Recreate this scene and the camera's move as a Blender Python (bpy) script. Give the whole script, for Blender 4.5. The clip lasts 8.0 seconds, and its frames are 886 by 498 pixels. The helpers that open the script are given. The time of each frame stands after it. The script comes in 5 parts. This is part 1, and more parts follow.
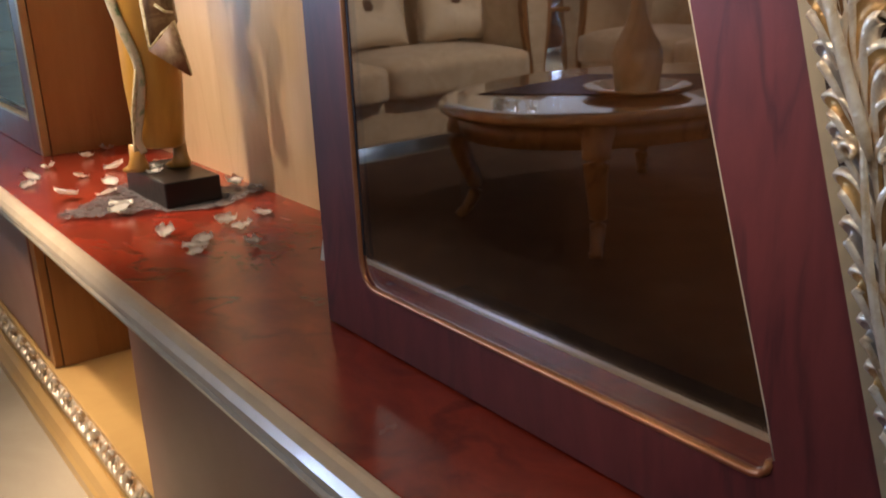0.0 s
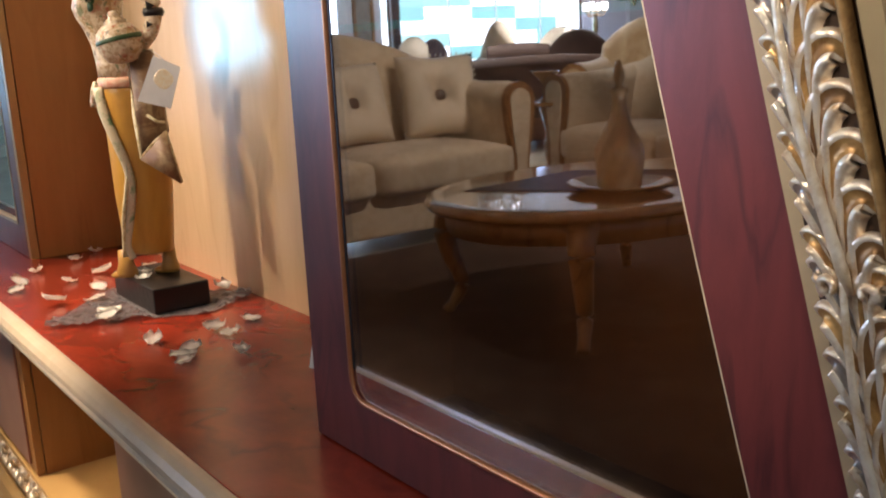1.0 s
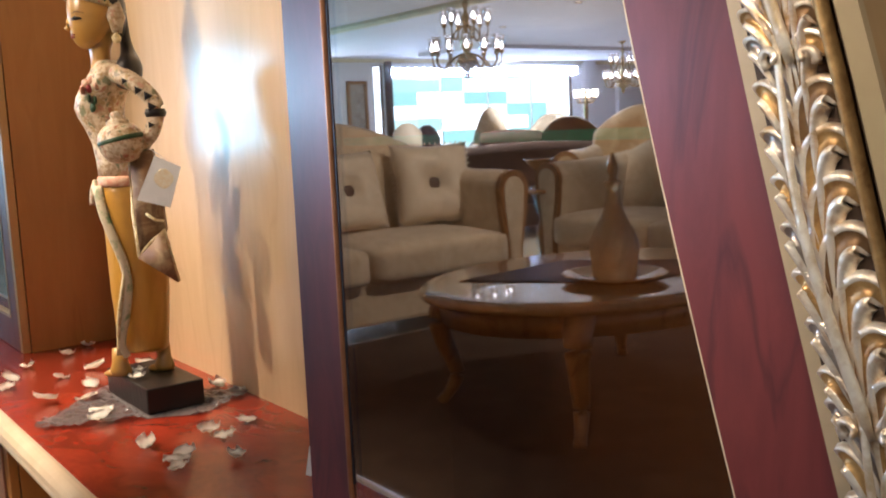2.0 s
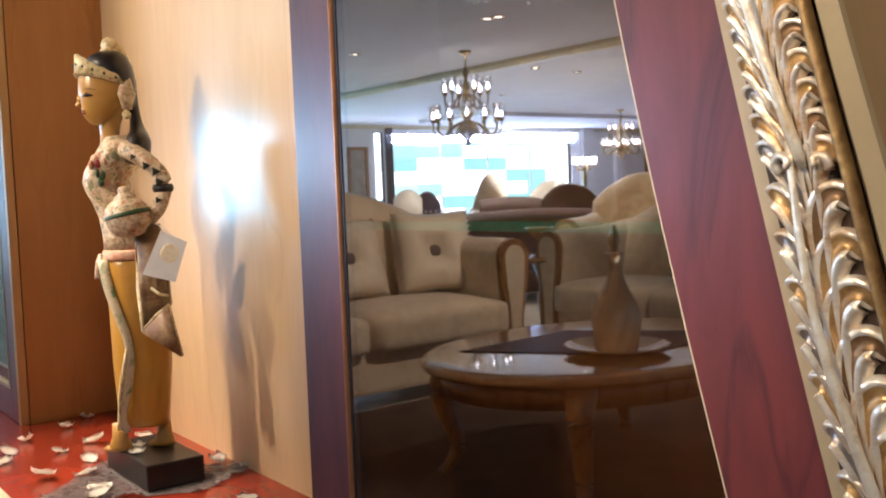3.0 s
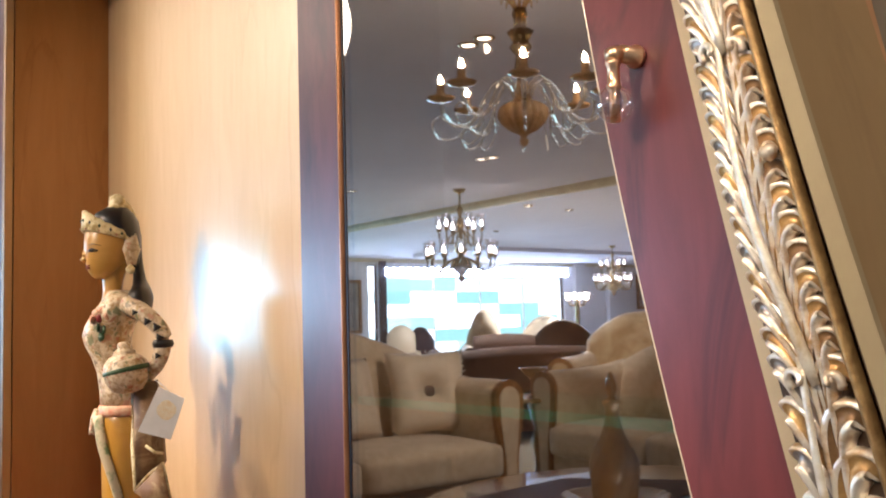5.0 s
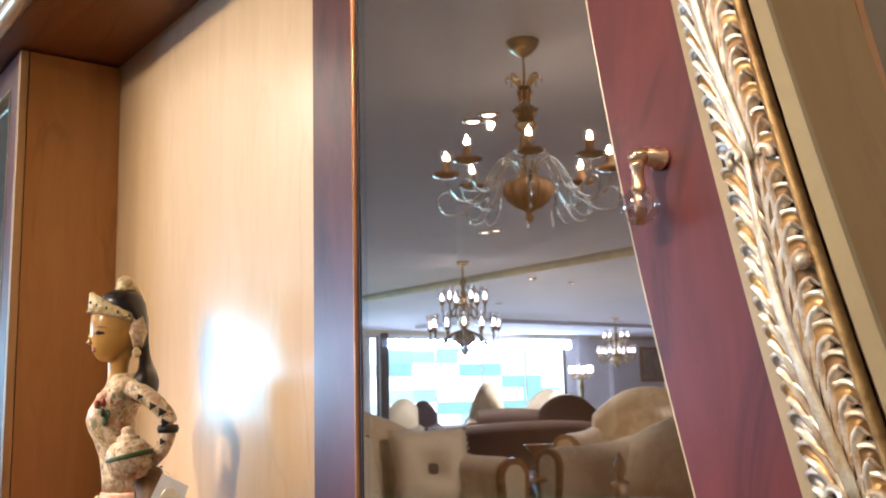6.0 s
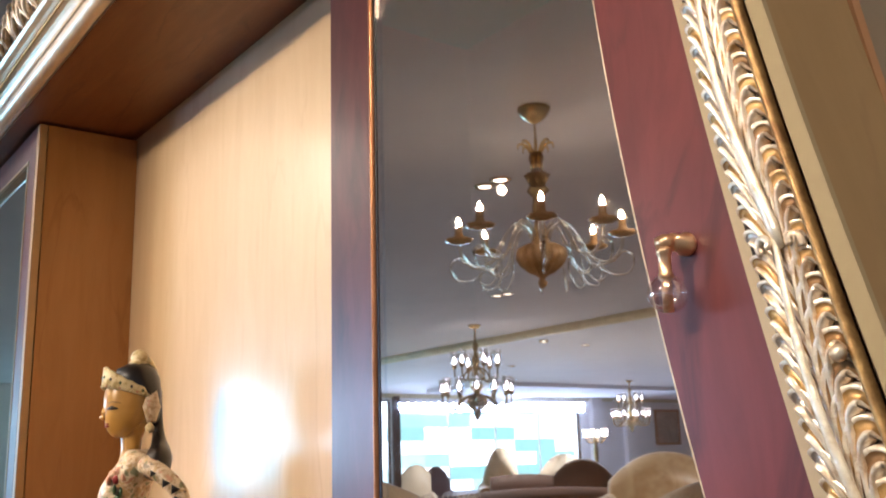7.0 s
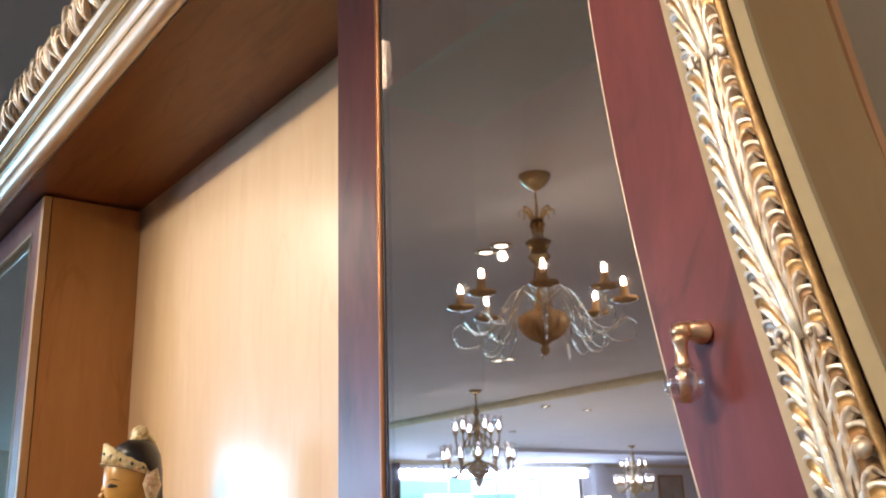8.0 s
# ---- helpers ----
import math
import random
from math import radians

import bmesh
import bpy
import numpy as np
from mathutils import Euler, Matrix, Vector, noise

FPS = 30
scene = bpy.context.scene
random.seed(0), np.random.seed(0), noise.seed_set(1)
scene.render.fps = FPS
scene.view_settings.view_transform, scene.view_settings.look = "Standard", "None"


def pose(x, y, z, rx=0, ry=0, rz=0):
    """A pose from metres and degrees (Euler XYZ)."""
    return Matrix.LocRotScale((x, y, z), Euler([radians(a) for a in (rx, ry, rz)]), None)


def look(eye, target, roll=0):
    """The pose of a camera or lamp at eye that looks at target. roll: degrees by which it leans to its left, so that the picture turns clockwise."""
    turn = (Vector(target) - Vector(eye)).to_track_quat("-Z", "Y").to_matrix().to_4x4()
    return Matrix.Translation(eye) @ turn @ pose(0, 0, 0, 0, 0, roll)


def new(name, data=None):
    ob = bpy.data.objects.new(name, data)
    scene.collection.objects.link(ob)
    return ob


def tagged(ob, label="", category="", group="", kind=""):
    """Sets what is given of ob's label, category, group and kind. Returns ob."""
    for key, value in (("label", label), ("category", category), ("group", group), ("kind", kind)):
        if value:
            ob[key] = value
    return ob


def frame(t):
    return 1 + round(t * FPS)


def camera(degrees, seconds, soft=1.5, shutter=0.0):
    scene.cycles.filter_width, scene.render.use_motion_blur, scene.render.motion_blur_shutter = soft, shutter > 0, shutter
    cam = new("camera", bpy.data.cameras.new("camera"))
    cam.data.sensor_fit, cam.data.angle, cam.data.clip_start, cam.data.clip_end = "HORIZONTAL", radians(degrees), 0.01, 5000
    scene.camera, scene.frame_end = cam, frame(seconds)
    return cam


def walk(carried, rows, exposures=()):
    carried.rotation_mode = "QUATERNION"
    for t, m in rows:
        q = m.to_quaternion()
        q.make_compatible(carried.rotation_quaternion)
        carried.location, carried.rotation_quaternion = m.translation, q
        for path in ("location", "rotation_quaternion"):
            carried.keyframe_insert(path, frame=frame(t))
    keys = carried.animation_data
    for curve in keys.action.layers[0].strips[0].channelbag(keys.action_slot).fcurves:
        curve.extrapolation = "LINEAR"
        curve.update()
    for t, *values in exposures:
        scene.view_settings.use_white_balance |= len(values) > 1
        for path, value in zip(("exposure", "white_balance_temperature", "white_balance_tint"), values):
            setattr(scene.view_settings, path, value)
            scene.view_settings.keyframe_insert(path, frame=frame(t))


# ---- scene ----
H = 0.60            # height of the console top
cam = camera(50.72, 8.0, soft=1.9, shutter=0.3)
PATH = [
    (0.0, 0.9725, -0.5638, 0.4766, 54.963, -17.585, 2.670),
    (0.5, 0.9697, -0.5648, 0.4933, 54.409, -14.787, 2.830),
    (1.0, 0.9739, -0.5672, 0.5104, 53.825, -12.259, 2.890),
    (1.5, 0.9636, -0.5662, 0.5301, 53.357, -9.733, 2.808),
    (3.0, 0.9493, -0.5771, 0.5717, 52.828, -3.430, 2.209),
    (3.5, 0.9445, -0.5791, 0.5827, 52.749, -1.876, 2.285),
    (4.0, 0.9470, -0.5853, 0.5977, 52.598, 0.049, 2.055),
    (4.5, 0.9508, -0.5902, 0.6119, 52.329, 2.282, 1.782),
    (6.0, 0.9288, -0.5996, 0.6533, 52.083, 8.920, 1.484),
    (6.5, 0.9228, -0.6019, 0.6656, 52.430, 10.804, 1.394),
    (7.0, 0.9177, -0.6033, 0.6763, 52.656, 12.706, 1.727),
    (7.5, 0.9120, -0.6061, 0.6863, 52.681, 14.628, 1.821),
    (8.0, 0.9104, -0.6102, 0.6978, 52.496, 16.557, 1.965),
]
walk(cam, [(t, pose(x, y, H + z, 90 + pitch, 0, yaw) @ pose(0, 0, 0, 0, 0, -roll)) for t, x, y, z, yaw, pitch, roll in PATH],
     exposures=[(0.0, -0.20), (1.0, -0.10), (3.0, 0.0), (8.0, 0.0)])

# ---- world and lights ----
world = bpy.data.worlds.new("world")
scene.world = world
world.use_nodes = True
wn = world.node_tree
sky = wn.nodes.new("ShaderNodeTexSky")
sky.sky_type, sky.sun_disc = "NISHITA", False
sky.sun_elevation, sky.sun_rotation = radians(48), radians(250)
wn.nodes["Background"].inputs["Strength"].default_value = 0.12
wn.links.new(sky.outputs["Color"], wn.nodes["Background"].inputs["Color"])


def area_lamp(name, loc, target, w, h, watts, colour):
    d = bpy.data.lights.new(name, "AREA")
    d.shape, d.size, d.size_y, d.energy, d.color = "RECTANGLE", w, h, watts, colour
    ob = new(name, d)
    ob.matrix_world = look(loc, target)
    return tagged(ob, kind="structure")


def shop_or_fill_spot(loc, target, watts, colour, cone=95, soft=0.06):
    d = bpy.data.lights.new("shop_or_fill_lamp", "SPOT")
    d.energy, d.color, d.spot_size, d.spot_blend, d.shadow_soft_size = watts, colour, radians(cone), 0.9, soft
    ob = new("shop_or_fill_lamp", d)
    ob.matrix_world = look(loc, target)
    return tagged(ob, kind="structure")


area_lamp("window_light", (-19.0, -7.91, 1.93), (0, -3.5, 1.5), 2.2, 2.1, 400, (0.26, 0.68, 1.0))
area_lamp("window_light", (-19.0, -10.6, 1.86), (0, -5.0, 1.5), 1.12, 1.98, 110, (0.6, 0.76, 1.0))
area_lamp("window_light", (-19.24, -16.45, 2.66), (0, -14.0, 2.3), 6.2, 0.22, 1750, (0.42, 0.58, 1.0))
# shop spots at ceiling fittings, some on the niche; the rest are added fills
SPOTS = [((-3.60, -3.21, 2.95), (-1.2, 0.2, 1.64), 135, 22, 0.030, 0.86), ((-3.43, -3.20, 2.95), (-0.85, 0.2, 1.66), 140, 23, 0.030, 0.86),
         # added, no fitting at these: brighten the niche panel, statue and satin armchair
         ((-3.30, -1.65, 2.80), (-1.10, 0.25, 1.66), 150, 26, 0.40, 0.90), ((-0.30, -4.20, 2.95), (-0.95, 0.20, 1.72), 880, 24, 0.12, 0.82), ((-1.9, -1.6, 2.95), (-1.16, 0.05, 0.98), 260, 20, 0.05, 0.82), ((-3.2, -3.3, 2.95), (-4.5, -5.3, 0.9), 200, 50, 0.05, 0.95),
         # added without fittings: fill for stile, cabinet lining, side panel, console and floor
         ((0.25, -3.0, 2.95), (0.48, 0.0, 1.60), 470, 24, 0.12, 0.87), ((-1.5, -2.4, 2.95), (0.36, 0.15, 0.95), 560, 10, 0.10, 0.80), ((1.7, -1.1, 2.95), (0.5, 0.1, 1.5), 85, 44, 0.10, 0.87), ((-1.5, -0.85, 2.95), (-1.10, -0.08, 0.6), 320, 27, 0.08, 0.80), ((-0.9, -2.6, 2.95), (-0.82, -0.30, 0.42), 500, 15.5, 0.10, 0.78), ((-2.6, -1.0, 2.95), (-1.7, -0.35, 0.0), 150, 50, 0.06, 0.80),
         # the first is an added fill for the cream sofa, without a fitting
         ((-1.2, -3.4, 2.95), (-3.2, -2.8, 0.9), 170, 60, 0.05, 0.86), ((-6.79, -6.01, 2.95), (-6.6, -5.9, 0.8), 380, 125, 0.05, 1.04), ((-9.3, -9.9, 2.9), (-9.3, -9.8, 0.8), 1500, 140, 0.05, 1.06)]
for place, target, watts, cone, soft, warmth in SPOTS:
    shop_or_fill_spot(place, target, watts, (1.0, warmth, warmth ** 2.2), cone, soft)

for place, watts in (((-8.7, -7.23, H + 1.58), 300), ((-13.98, -16.1, H + 1.62), 320)):
    d = bpy.data.lights.new("chandelier_lamp", "POINT")
    d.energy, d.color, d.shadow_soft_size = watts, (0.94, 0.93, 1.0), 0.02
    ob = new("chandelier_lamp", d)
    ob.location = place
    tagged(ob, kind="structure")

# ---- materials ----
def mat(name, colour, rough=0.5, metal=0.0, second=None, scale=8.0, stretch=(1, 1, 1), bump=0.0, bump_scale=60.0, coat=0.0,
        coat_rough=0.1, sheen=0.0, detail=6.0, lo=0.35, hi=0.65, emit=None, power=0.0, alpha=None, rnd=0.0, spec=0.5):
    """A principled material with two scales of variation between colour and second, and a fine bump."""
    m = bpy.data.materials.new(name)
    m.use_nodes = True
    nt = m.node_tree
    b = nt.nodes["Principled BSDF"]
    b.inputs["Roughness"].default_value, b.inputs["Metallic"].default_value = rough, metal
    b.inputs["Coat Weight"].default_value, b.inputs["Coat Roughness"].default_value = coat, coat_rough
    b.inputs["Sheen Weight"].default_value = sheen
    b.inputs["Specular IOR Level"].default_value = spec
    tc = nt.nodes.new("ShaderNodeTexCoord")
    mp = nt.nodes.new("ShaderNodeMapping")
    mp.inputs["Scale"].default_value = stretch
    nt.links.new(tc.outputs["Object"], mp.inputs["Vector"])
    second = second or tuple(c * 0.75 for c in colour)
    n = nt.nodes.new("ShaderNodeTexNoise")
    n.inputs["Scale"].default_value, n.inputs["Detail"].default_value, n.inputs["Roughness"].default_value = scale, detail, 0.65
    n.inputs["Distortion"].default_value = 0.6
    nt.links.new(mp.outputs["Vector"], n.inputs["Vector"])
    r = nt.nodes.new("ShaderNodeMapRange")
    r.inputs["From Min"].default_value, r.inputs["From Max"].default_value = lo, hi
    nt.links.new(n.outputs["Fac"], r.inputs["Value"])
    mix = nt.nodes.new("ShaderNodeMix")
    mix.data_type = "RGBA"
    mix.inputs["A"].default_value, mix.inputs["B"].default_value = (*colour, 1), (*second, 1)
    nt.links.new(r.outputs["Result"], mix.inputs["Factor"])
    out = mix.outputs["Result"]
    if rnd:
        oi = nt.nodes.new("ShaderNodeObjectInfo")
        hsv = nt.nodes.new("ShaderNodeHueSaturation")
        rr = nt.nodes.new("ShaderNodeMapRange")
        rr.inputs["To Min"].default_value, rr.inputs["To Max"].default_value = 1 - rnd, 1 + rnd
        nt.links.new(oi.outputs["Random"], rr.inputs["Value"])
        nt.links.new(rr.outputs["Result"], hsv.inputs["Value"])
        nt.links.new(out, hsv.inputs["Color"])
        out = hsv.outputs["Color"]
    nt.links.new(out, b.inputs["Base Color"])
    rv = nt.nodes.new("ShaderNodeMapRange")
    rv.inputs["To Min"].default_value, rv.inputs["To Max"].default_value = max(0.02, rough * 0.85), min(1, rough * 1.15)
    nt.links.new(n.outputs["Fac"], rv.inputs["Value"])
    nt.links.new(rv.outputs["Result"], b.inputs["Roughness"])
    if bump:
        f = nt.nodes.new("ShaderNodeTexNoise")
        f.inputs["Scale"].default_value, f.inputs["Detail"].default_value = bump_scale, 4
        nt.links.new(mp.outputs["Vector"], f.inputs["Vector"])
        bp = nt.nodes.new("ShaderNodeBump")
        bp.inputs["Strength"].default_value, bp.inputs["Distance"].default_value = bump, 0.004
        nt.links.new(f.outputs["Fac"], bp.inputs["Height"])
        nt.links.new(bp.outputs["Normal"], b.inputs["Normal"])
    if emit:
        b.inputs["Emission Color"].default_value, b.inputs["Emission Strength"].default_value = (*emit, 1), power
    return m


def wood(name, light, dark, vein, grain=(1, 1, 1), rough=0.3, coat=0.5, vein_scale=3.0, vein_width=0.03, coat_rough=0.18, slant=0.0, strong=0.8):
    """Veneer: fine fibre along the long axis, broad figure and thin dark veins that wander."""
    m = mat(name, light, rough, second=dark, scale=5.0, stretch=grain, coat=coat, coat_rough=coat_rough, bump=0.04, bump_scale=180)
    nt = m.node_tree
    b = nt.nodes["Principled BSDF"]
    base = b.inputs["Base Color"].links[0].from_socket
    tc = nt.nodes.new("ShaderNodeTexCoord")
    mp = nt.nodes.new("ShaderNodeMapping")
    mp.inputs["Scale"].default_value = tuple(0.3 + 0.7 * g for g in grain)
    mp.inputs["Rotation"].default_value = (0, radians(slant), 0)
    nt.links.new(tc.outputs["Object"], mp.inputs["Vector"])
    n = nt.nodes.new("ShaderNodeTexNoise")
    n.inputs["Scale"].default_value, n.inputs["Detail"].default_value, n.inputs["Distortion"].default_value = vein_scale, 5, 0.4 if not slant else 1.1
    nt.links.new(mp.outputs["Vector"], n.inputs["Vector"])
    sub = nt.nodes.new("ShaderNodeMath")
    sub.operation = "SUBTRACT"
    sub.inputs[1].default_value = 0.5
    nt.links.new(n.outputs["Fac"], sub.inputs[0])
    ab = nt.nodes.new("ShaderNodeMath")
    ab.operation = "ABSOLUTE"
    nt.links.new(sub.outputs[0], ab.inputs[0])
    r = nt.nodes.new("ShaderNodeMapRange")
    r.inputs["From Min"].default_value, r.inputs["From Max"].default_value = 0.0, vein_width
    r.inputs["To Min"].default_value, r.inputs["To Max"].default_value = strong, 0.0
    nt.links.new(ab.outputs[0], r.inputs["Value"])
    n2 = nt.nodes.new("ShaderNodeTexNoise")
    n2.inputs["Scale"].default_value = vein_scale * 1.7
    nt.links.new(mp.outputs["Vector"], n2.inputs["Vector"])
    r2 = nt.nodes.new("ShaderNodeMapRange")
    r2.inputs["From Min"].default_value, r2.inputs["From Max"].default_value = 0.40, 0.56
    nt.links.new(n2.outputs["Fac"], r2.inputs["Value"])
    mul = nt.nodes.new("ShaderNodeMath")
    mul.operation = "MULTIPLY"
    nt.links.new(r.outputs["Result"], mul.inputs[0])
    nt.links.new(r2.outputs["Result"], mul.inputs[1])
    mix = nt.nodes.new("ShaderNodeMix")
    mix.data_type = "RGBA"
    mix.inputs["B"].default_value = (*vein, 1)
    nt.links.new(mul.outputs[0], mix.inputs["Factor"])
    nt.links.new(base, mix.inputs["A"])
    nt.links.new(mix.outputs["Result"], b.inputs["Base Color"])
    return m


def glass(name, tint=(1, 1, 1), rough=0.0, ior=1.45):
    m = bpy.data.materials.new(name)
    m.use_nodes = True
    b = m.node_tree.nodes["Principled BSDF"]
    b.inputs["Base Color"].default_value, b.inputs["Roughness"].default_value = (*tint, 1), rough
    b.inputs["IOR"].default_value, b.inputs["Transmission Weight"].default_value = ior, 1.0
    return m


def coated_pane(name, tint, through_tint, share):
    """Half-silvered bronze pane: part mirror, part see-through."""
    m = bpy.data.materials.new(name)
    m.use_nodes = True
    nt = m.node_tree
    nt.nodes.remove(nt.nodes["Principled BSDF"])
    g = nt.nodes.new("ShaderNodeBsdfGlossy")
    g.inputs["Color"].default_value, g.inputs["Roughness"].default_value = (*tint, 1), 0.015
    t = nt.nodes.new("ShaderNodeBsdfTransparent")
    t.inputs["Color"].default_value = (*through_tint, 1)
    mx = nt.nodes.new("ShaderNodeMixShader")
    mx.inputs[0].default_value = share
    nt.links.new(t.outputs[0], mx.inputs[1])
    nt.links.new(g.outputs[0], mx.inputs[2])
    nt.links.new(mx.outputs[0], nt.nodes["Material Output"].inputs["Surface"])
    return m


def glow(name, colour, power):
    m = bpy.data.materials.new(name)
    m.use_nodes = True
    b = m.node_tree.nodes["Principled BSDF"]
    b.inputs["Base Color"].default_value = (*colour, 1)
    b.inputs["Emission Color"].default_value, b.inputs["Emission Strength"].default_value = (*colour, 1), power
    return m


M_TOP = wood("red_burl_lacquer", (0.34, 0.040, 0.018), (0.20, 0.022, 0.010), (0.15, 0.017, 0.008), (1.0, 1.6, 1), 0.26, 0.12, 4.0, 0.035)
M_ROSE = wood("rosewood_veneer", (0.190, 0.041, 0.036), (0.140, 0.029, 0.026), (0.045, 0.013, 0.014), (5.5, 5, 1.2), 0.36, 0.22, 2.1, 0.046, slant=24, strong=0.55)
M_SIDE = wood("honey_maple_veneer", (0.48, 0.215, 0.062), (0.43, 0.185, 0.050), (0.38, 0.155, 0.042), (5, 5, 0.7), 0.42, 0.15, 2.0, 0.02)
M_PANEL = wood("pale_maple_panel", (0.68, 0.49, 0.285), (0.63, 0.44, 0.245), (0.60, 0.41, 0.225), (4, 4, 0.6), 0.46, 0.55, 1.6, 0.02, 0.17)
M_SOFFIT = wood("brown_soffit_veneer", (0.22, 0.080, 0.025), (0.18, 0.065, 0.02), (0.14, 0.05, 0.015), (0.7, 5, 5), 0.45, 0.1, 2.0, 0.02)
M_TAN = wood("tan_lacquer", (0.37, 0.225, 0.090), (0.34, 0.205, 0.08), (0.31, 0.18, 0.07), (4, 4, 0.6), 0.5, 0.05, 1.6, 0.02)
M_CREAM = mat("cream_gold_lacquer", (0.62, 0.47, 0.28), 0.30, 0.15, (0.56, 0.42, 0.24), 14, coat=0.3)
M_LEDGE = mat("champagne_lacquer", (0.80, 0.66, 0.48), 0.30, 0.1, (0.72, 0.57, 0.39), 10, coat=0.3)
M_GILT = mat("silver_gold_leaf", (0.93, 0.83, 0.68), 0.31, 0.5, (0.60, 0.37, 0.16), 40, bump=0.3, bump_scale=140, lo=0.46, hi=0.66)
M_GOLD = mat("old_gold_leaf", (0.78, 0.52, 0.20), 0.32, 0.9, (0.55, 0.32, 0.10), 40, bump=0.2, bump_scale=160)
M_BOLE = mat("brown_bole_ground", (0.060, 0.030, 0.013), 0.55, 0.1, (0.05, 0.025, 0.01), 50, bump=0.3)
M_COPPER = mat("copper_bead", (0.62, 0.27, 0.12), 0.3, 0.6, (0.50, 0.20, 0.08), 20)
M_BRASS = mat("rose_brass", (0.95, 0.60, 0.36), 0.30, 0.9, (0.88, 0.52, 0.28), 30)
M_PANE = coated_pane("reflecting_glass_pane", (0.97, 0.95, 0.95), (0.97, 0.88, 0.78), 0.55)
M_BALL = coated_pane("crystal_ball", (1.0, 1.0, 1.0), (0.95, 0.92, 0.92), 0.30)
M_LPANE = coated_pane("silver_mirror_pane", (0.86, 0.84, 0.80), (0.3, 0.25, 0.2), 0.92)
M_SHELF = mat("green_glass_edge", (0.05, 0.62, 0.50), 0.1, second=(0.08, 0.70, 0.56), spec=0.7)
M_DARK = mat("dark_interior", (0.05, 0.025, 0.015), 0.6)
M_LINING = mat("red_brown_lining", (0.50, 0.25, 0.115), 0.5, second=(0.43, 0.21, 0.095), scale=5, stretch=(3, 3, 0.6))
M_BLACK = mat("black_plinth", (0.012, 0.011, 0.011), 0.35, bump=0.2, bump_scale=90)
M_FLOOR = mat("cream_marble_floor", (0.50, 0.44, 0.34), 0.25, second=(0.40, 0.34, 0.26), scale=1.5, coat=0.3)
M_CEIL = mat("lilac_white_ceiling", (0.60, 0.58, 0.61), 0.8, second=(0.55, 0.53, 0.56), scale=1.2)
M_WALL = mat("pale_grey_wall", (0.74, 0.71, 0.68), 0.75, second=(0.69, 0.66, 0.63), scale=2.0, bump=0.1)
M_GILTLINE = mat("gilded_cornice", (0.62, 0.52, 0.34), 0.45, 0.2)
M_BACKWALL = mat("beige_wall", (0.46, 0.38, 0.27), 0.7, second=(0.42, 0.34, 0.24), scale=2.0, bump=0.1)

# ---- building helpers ----
def thing(name, loc=(0, 0, 0), turn=0.0, label="", category="", group="", kind=""):
    ob = new(name)
    ob.empty_display_size = 0.05
    ob.matrix_basis = pose(*loc, 0, 0, turn)
    return tagged(ob, label, category, group, kind)


def part(name, bm, material, parent=None, label="", smooth=False, kind=""):
    me = bpy.data.meshes.new(name)
    bmesh.ops.recalc_face_normals(bm, faces=bm.faces)
    if smooth:
        for f in bm.faces:
            f.smooth = True
    bm.to_mesh(me)
    bm.free()
    for m in (material if isinstance(material, (list, tuple)) else [material]):
        me.materials.append(m)
    ob = new(name, me)
    ob.parent = parent
    return tagged(ob, label, kind=kind)


def box(x0, x1, y0, y1, z0, z1, bevel=0.0, bm=None, segs=2):
    out = bm or bmesh.new()
    tmp = bmesh.new() if bm else out
    r = bmesh.ops.create_cube(tmp, size=1.0)
    for v in r["verts"]:
        v.co = Vector(((x0 + x1) / 2 + v.co.x * (x1 - x0), (y0 + y1) / 2 + v.co.y * (y1 - y0), (z0 + z1) / 2 + v.co.z * (z1 - z0)))
    if bevel:
        bmesh.ops.bevel(tmp, geom=list(tmp.edges), offset=bevel, segments=segs, profile=0.6, affect="EDGES")
    if bm:
        join(bm, tmp)
    return out


def join(bm, other, m=None, index=None):
    """Adds other to bm, moved by m, and frees it."""
    me = bpy.data.meshes.new("tmp")
    if m is not None:
        other.transform(m)
    if index is not None:
        for f in other.faces:
            f.material_index = index
    other.to_mesh(me)
    other.free()
    bm.from_mesh(me)
    bpy.data.meshes.remove(me)
    return bm


def rings(loops, closed=True, caps=True):
    """A skin over rings of points of equal count."""
    bm = bmesh.new()
    vs = [[bm.verts.new(p) for p in lp] for lp in loops]
    n = len(vs[0])
    for a, b in zip(vs, vs[1:]):
        for i in range(n if closed else n - 1):
            j = (i + 1) % n
            bm.faces.new((a[i], a[j], b[j], b[i]))
    if caps and closed:
        bm.faces.new(vs[0][::-1])
        bm.faces.new(vs[-1])
    return bm


def lathe(profile, segs=20, flute=0.0, lobes=0, caps=True, twist=0.0):
    """profile: (radius, z) from bottom to top; twist turns the flutes from ring to ring."""
    loops = []
    for step, (r, z) in enumerate(profile):
        lp = []
        for i in range(segs):
            a = 2 * math.pi * i / segs
            k = max(r, 0.0004) * (1 + flute * math.cos(lobes * (a + twist * step)))
            lp.append((k * math.cos(a), k * math.sin(a), z))
        loops.append(lp)
    return rings(loops, True, caps)


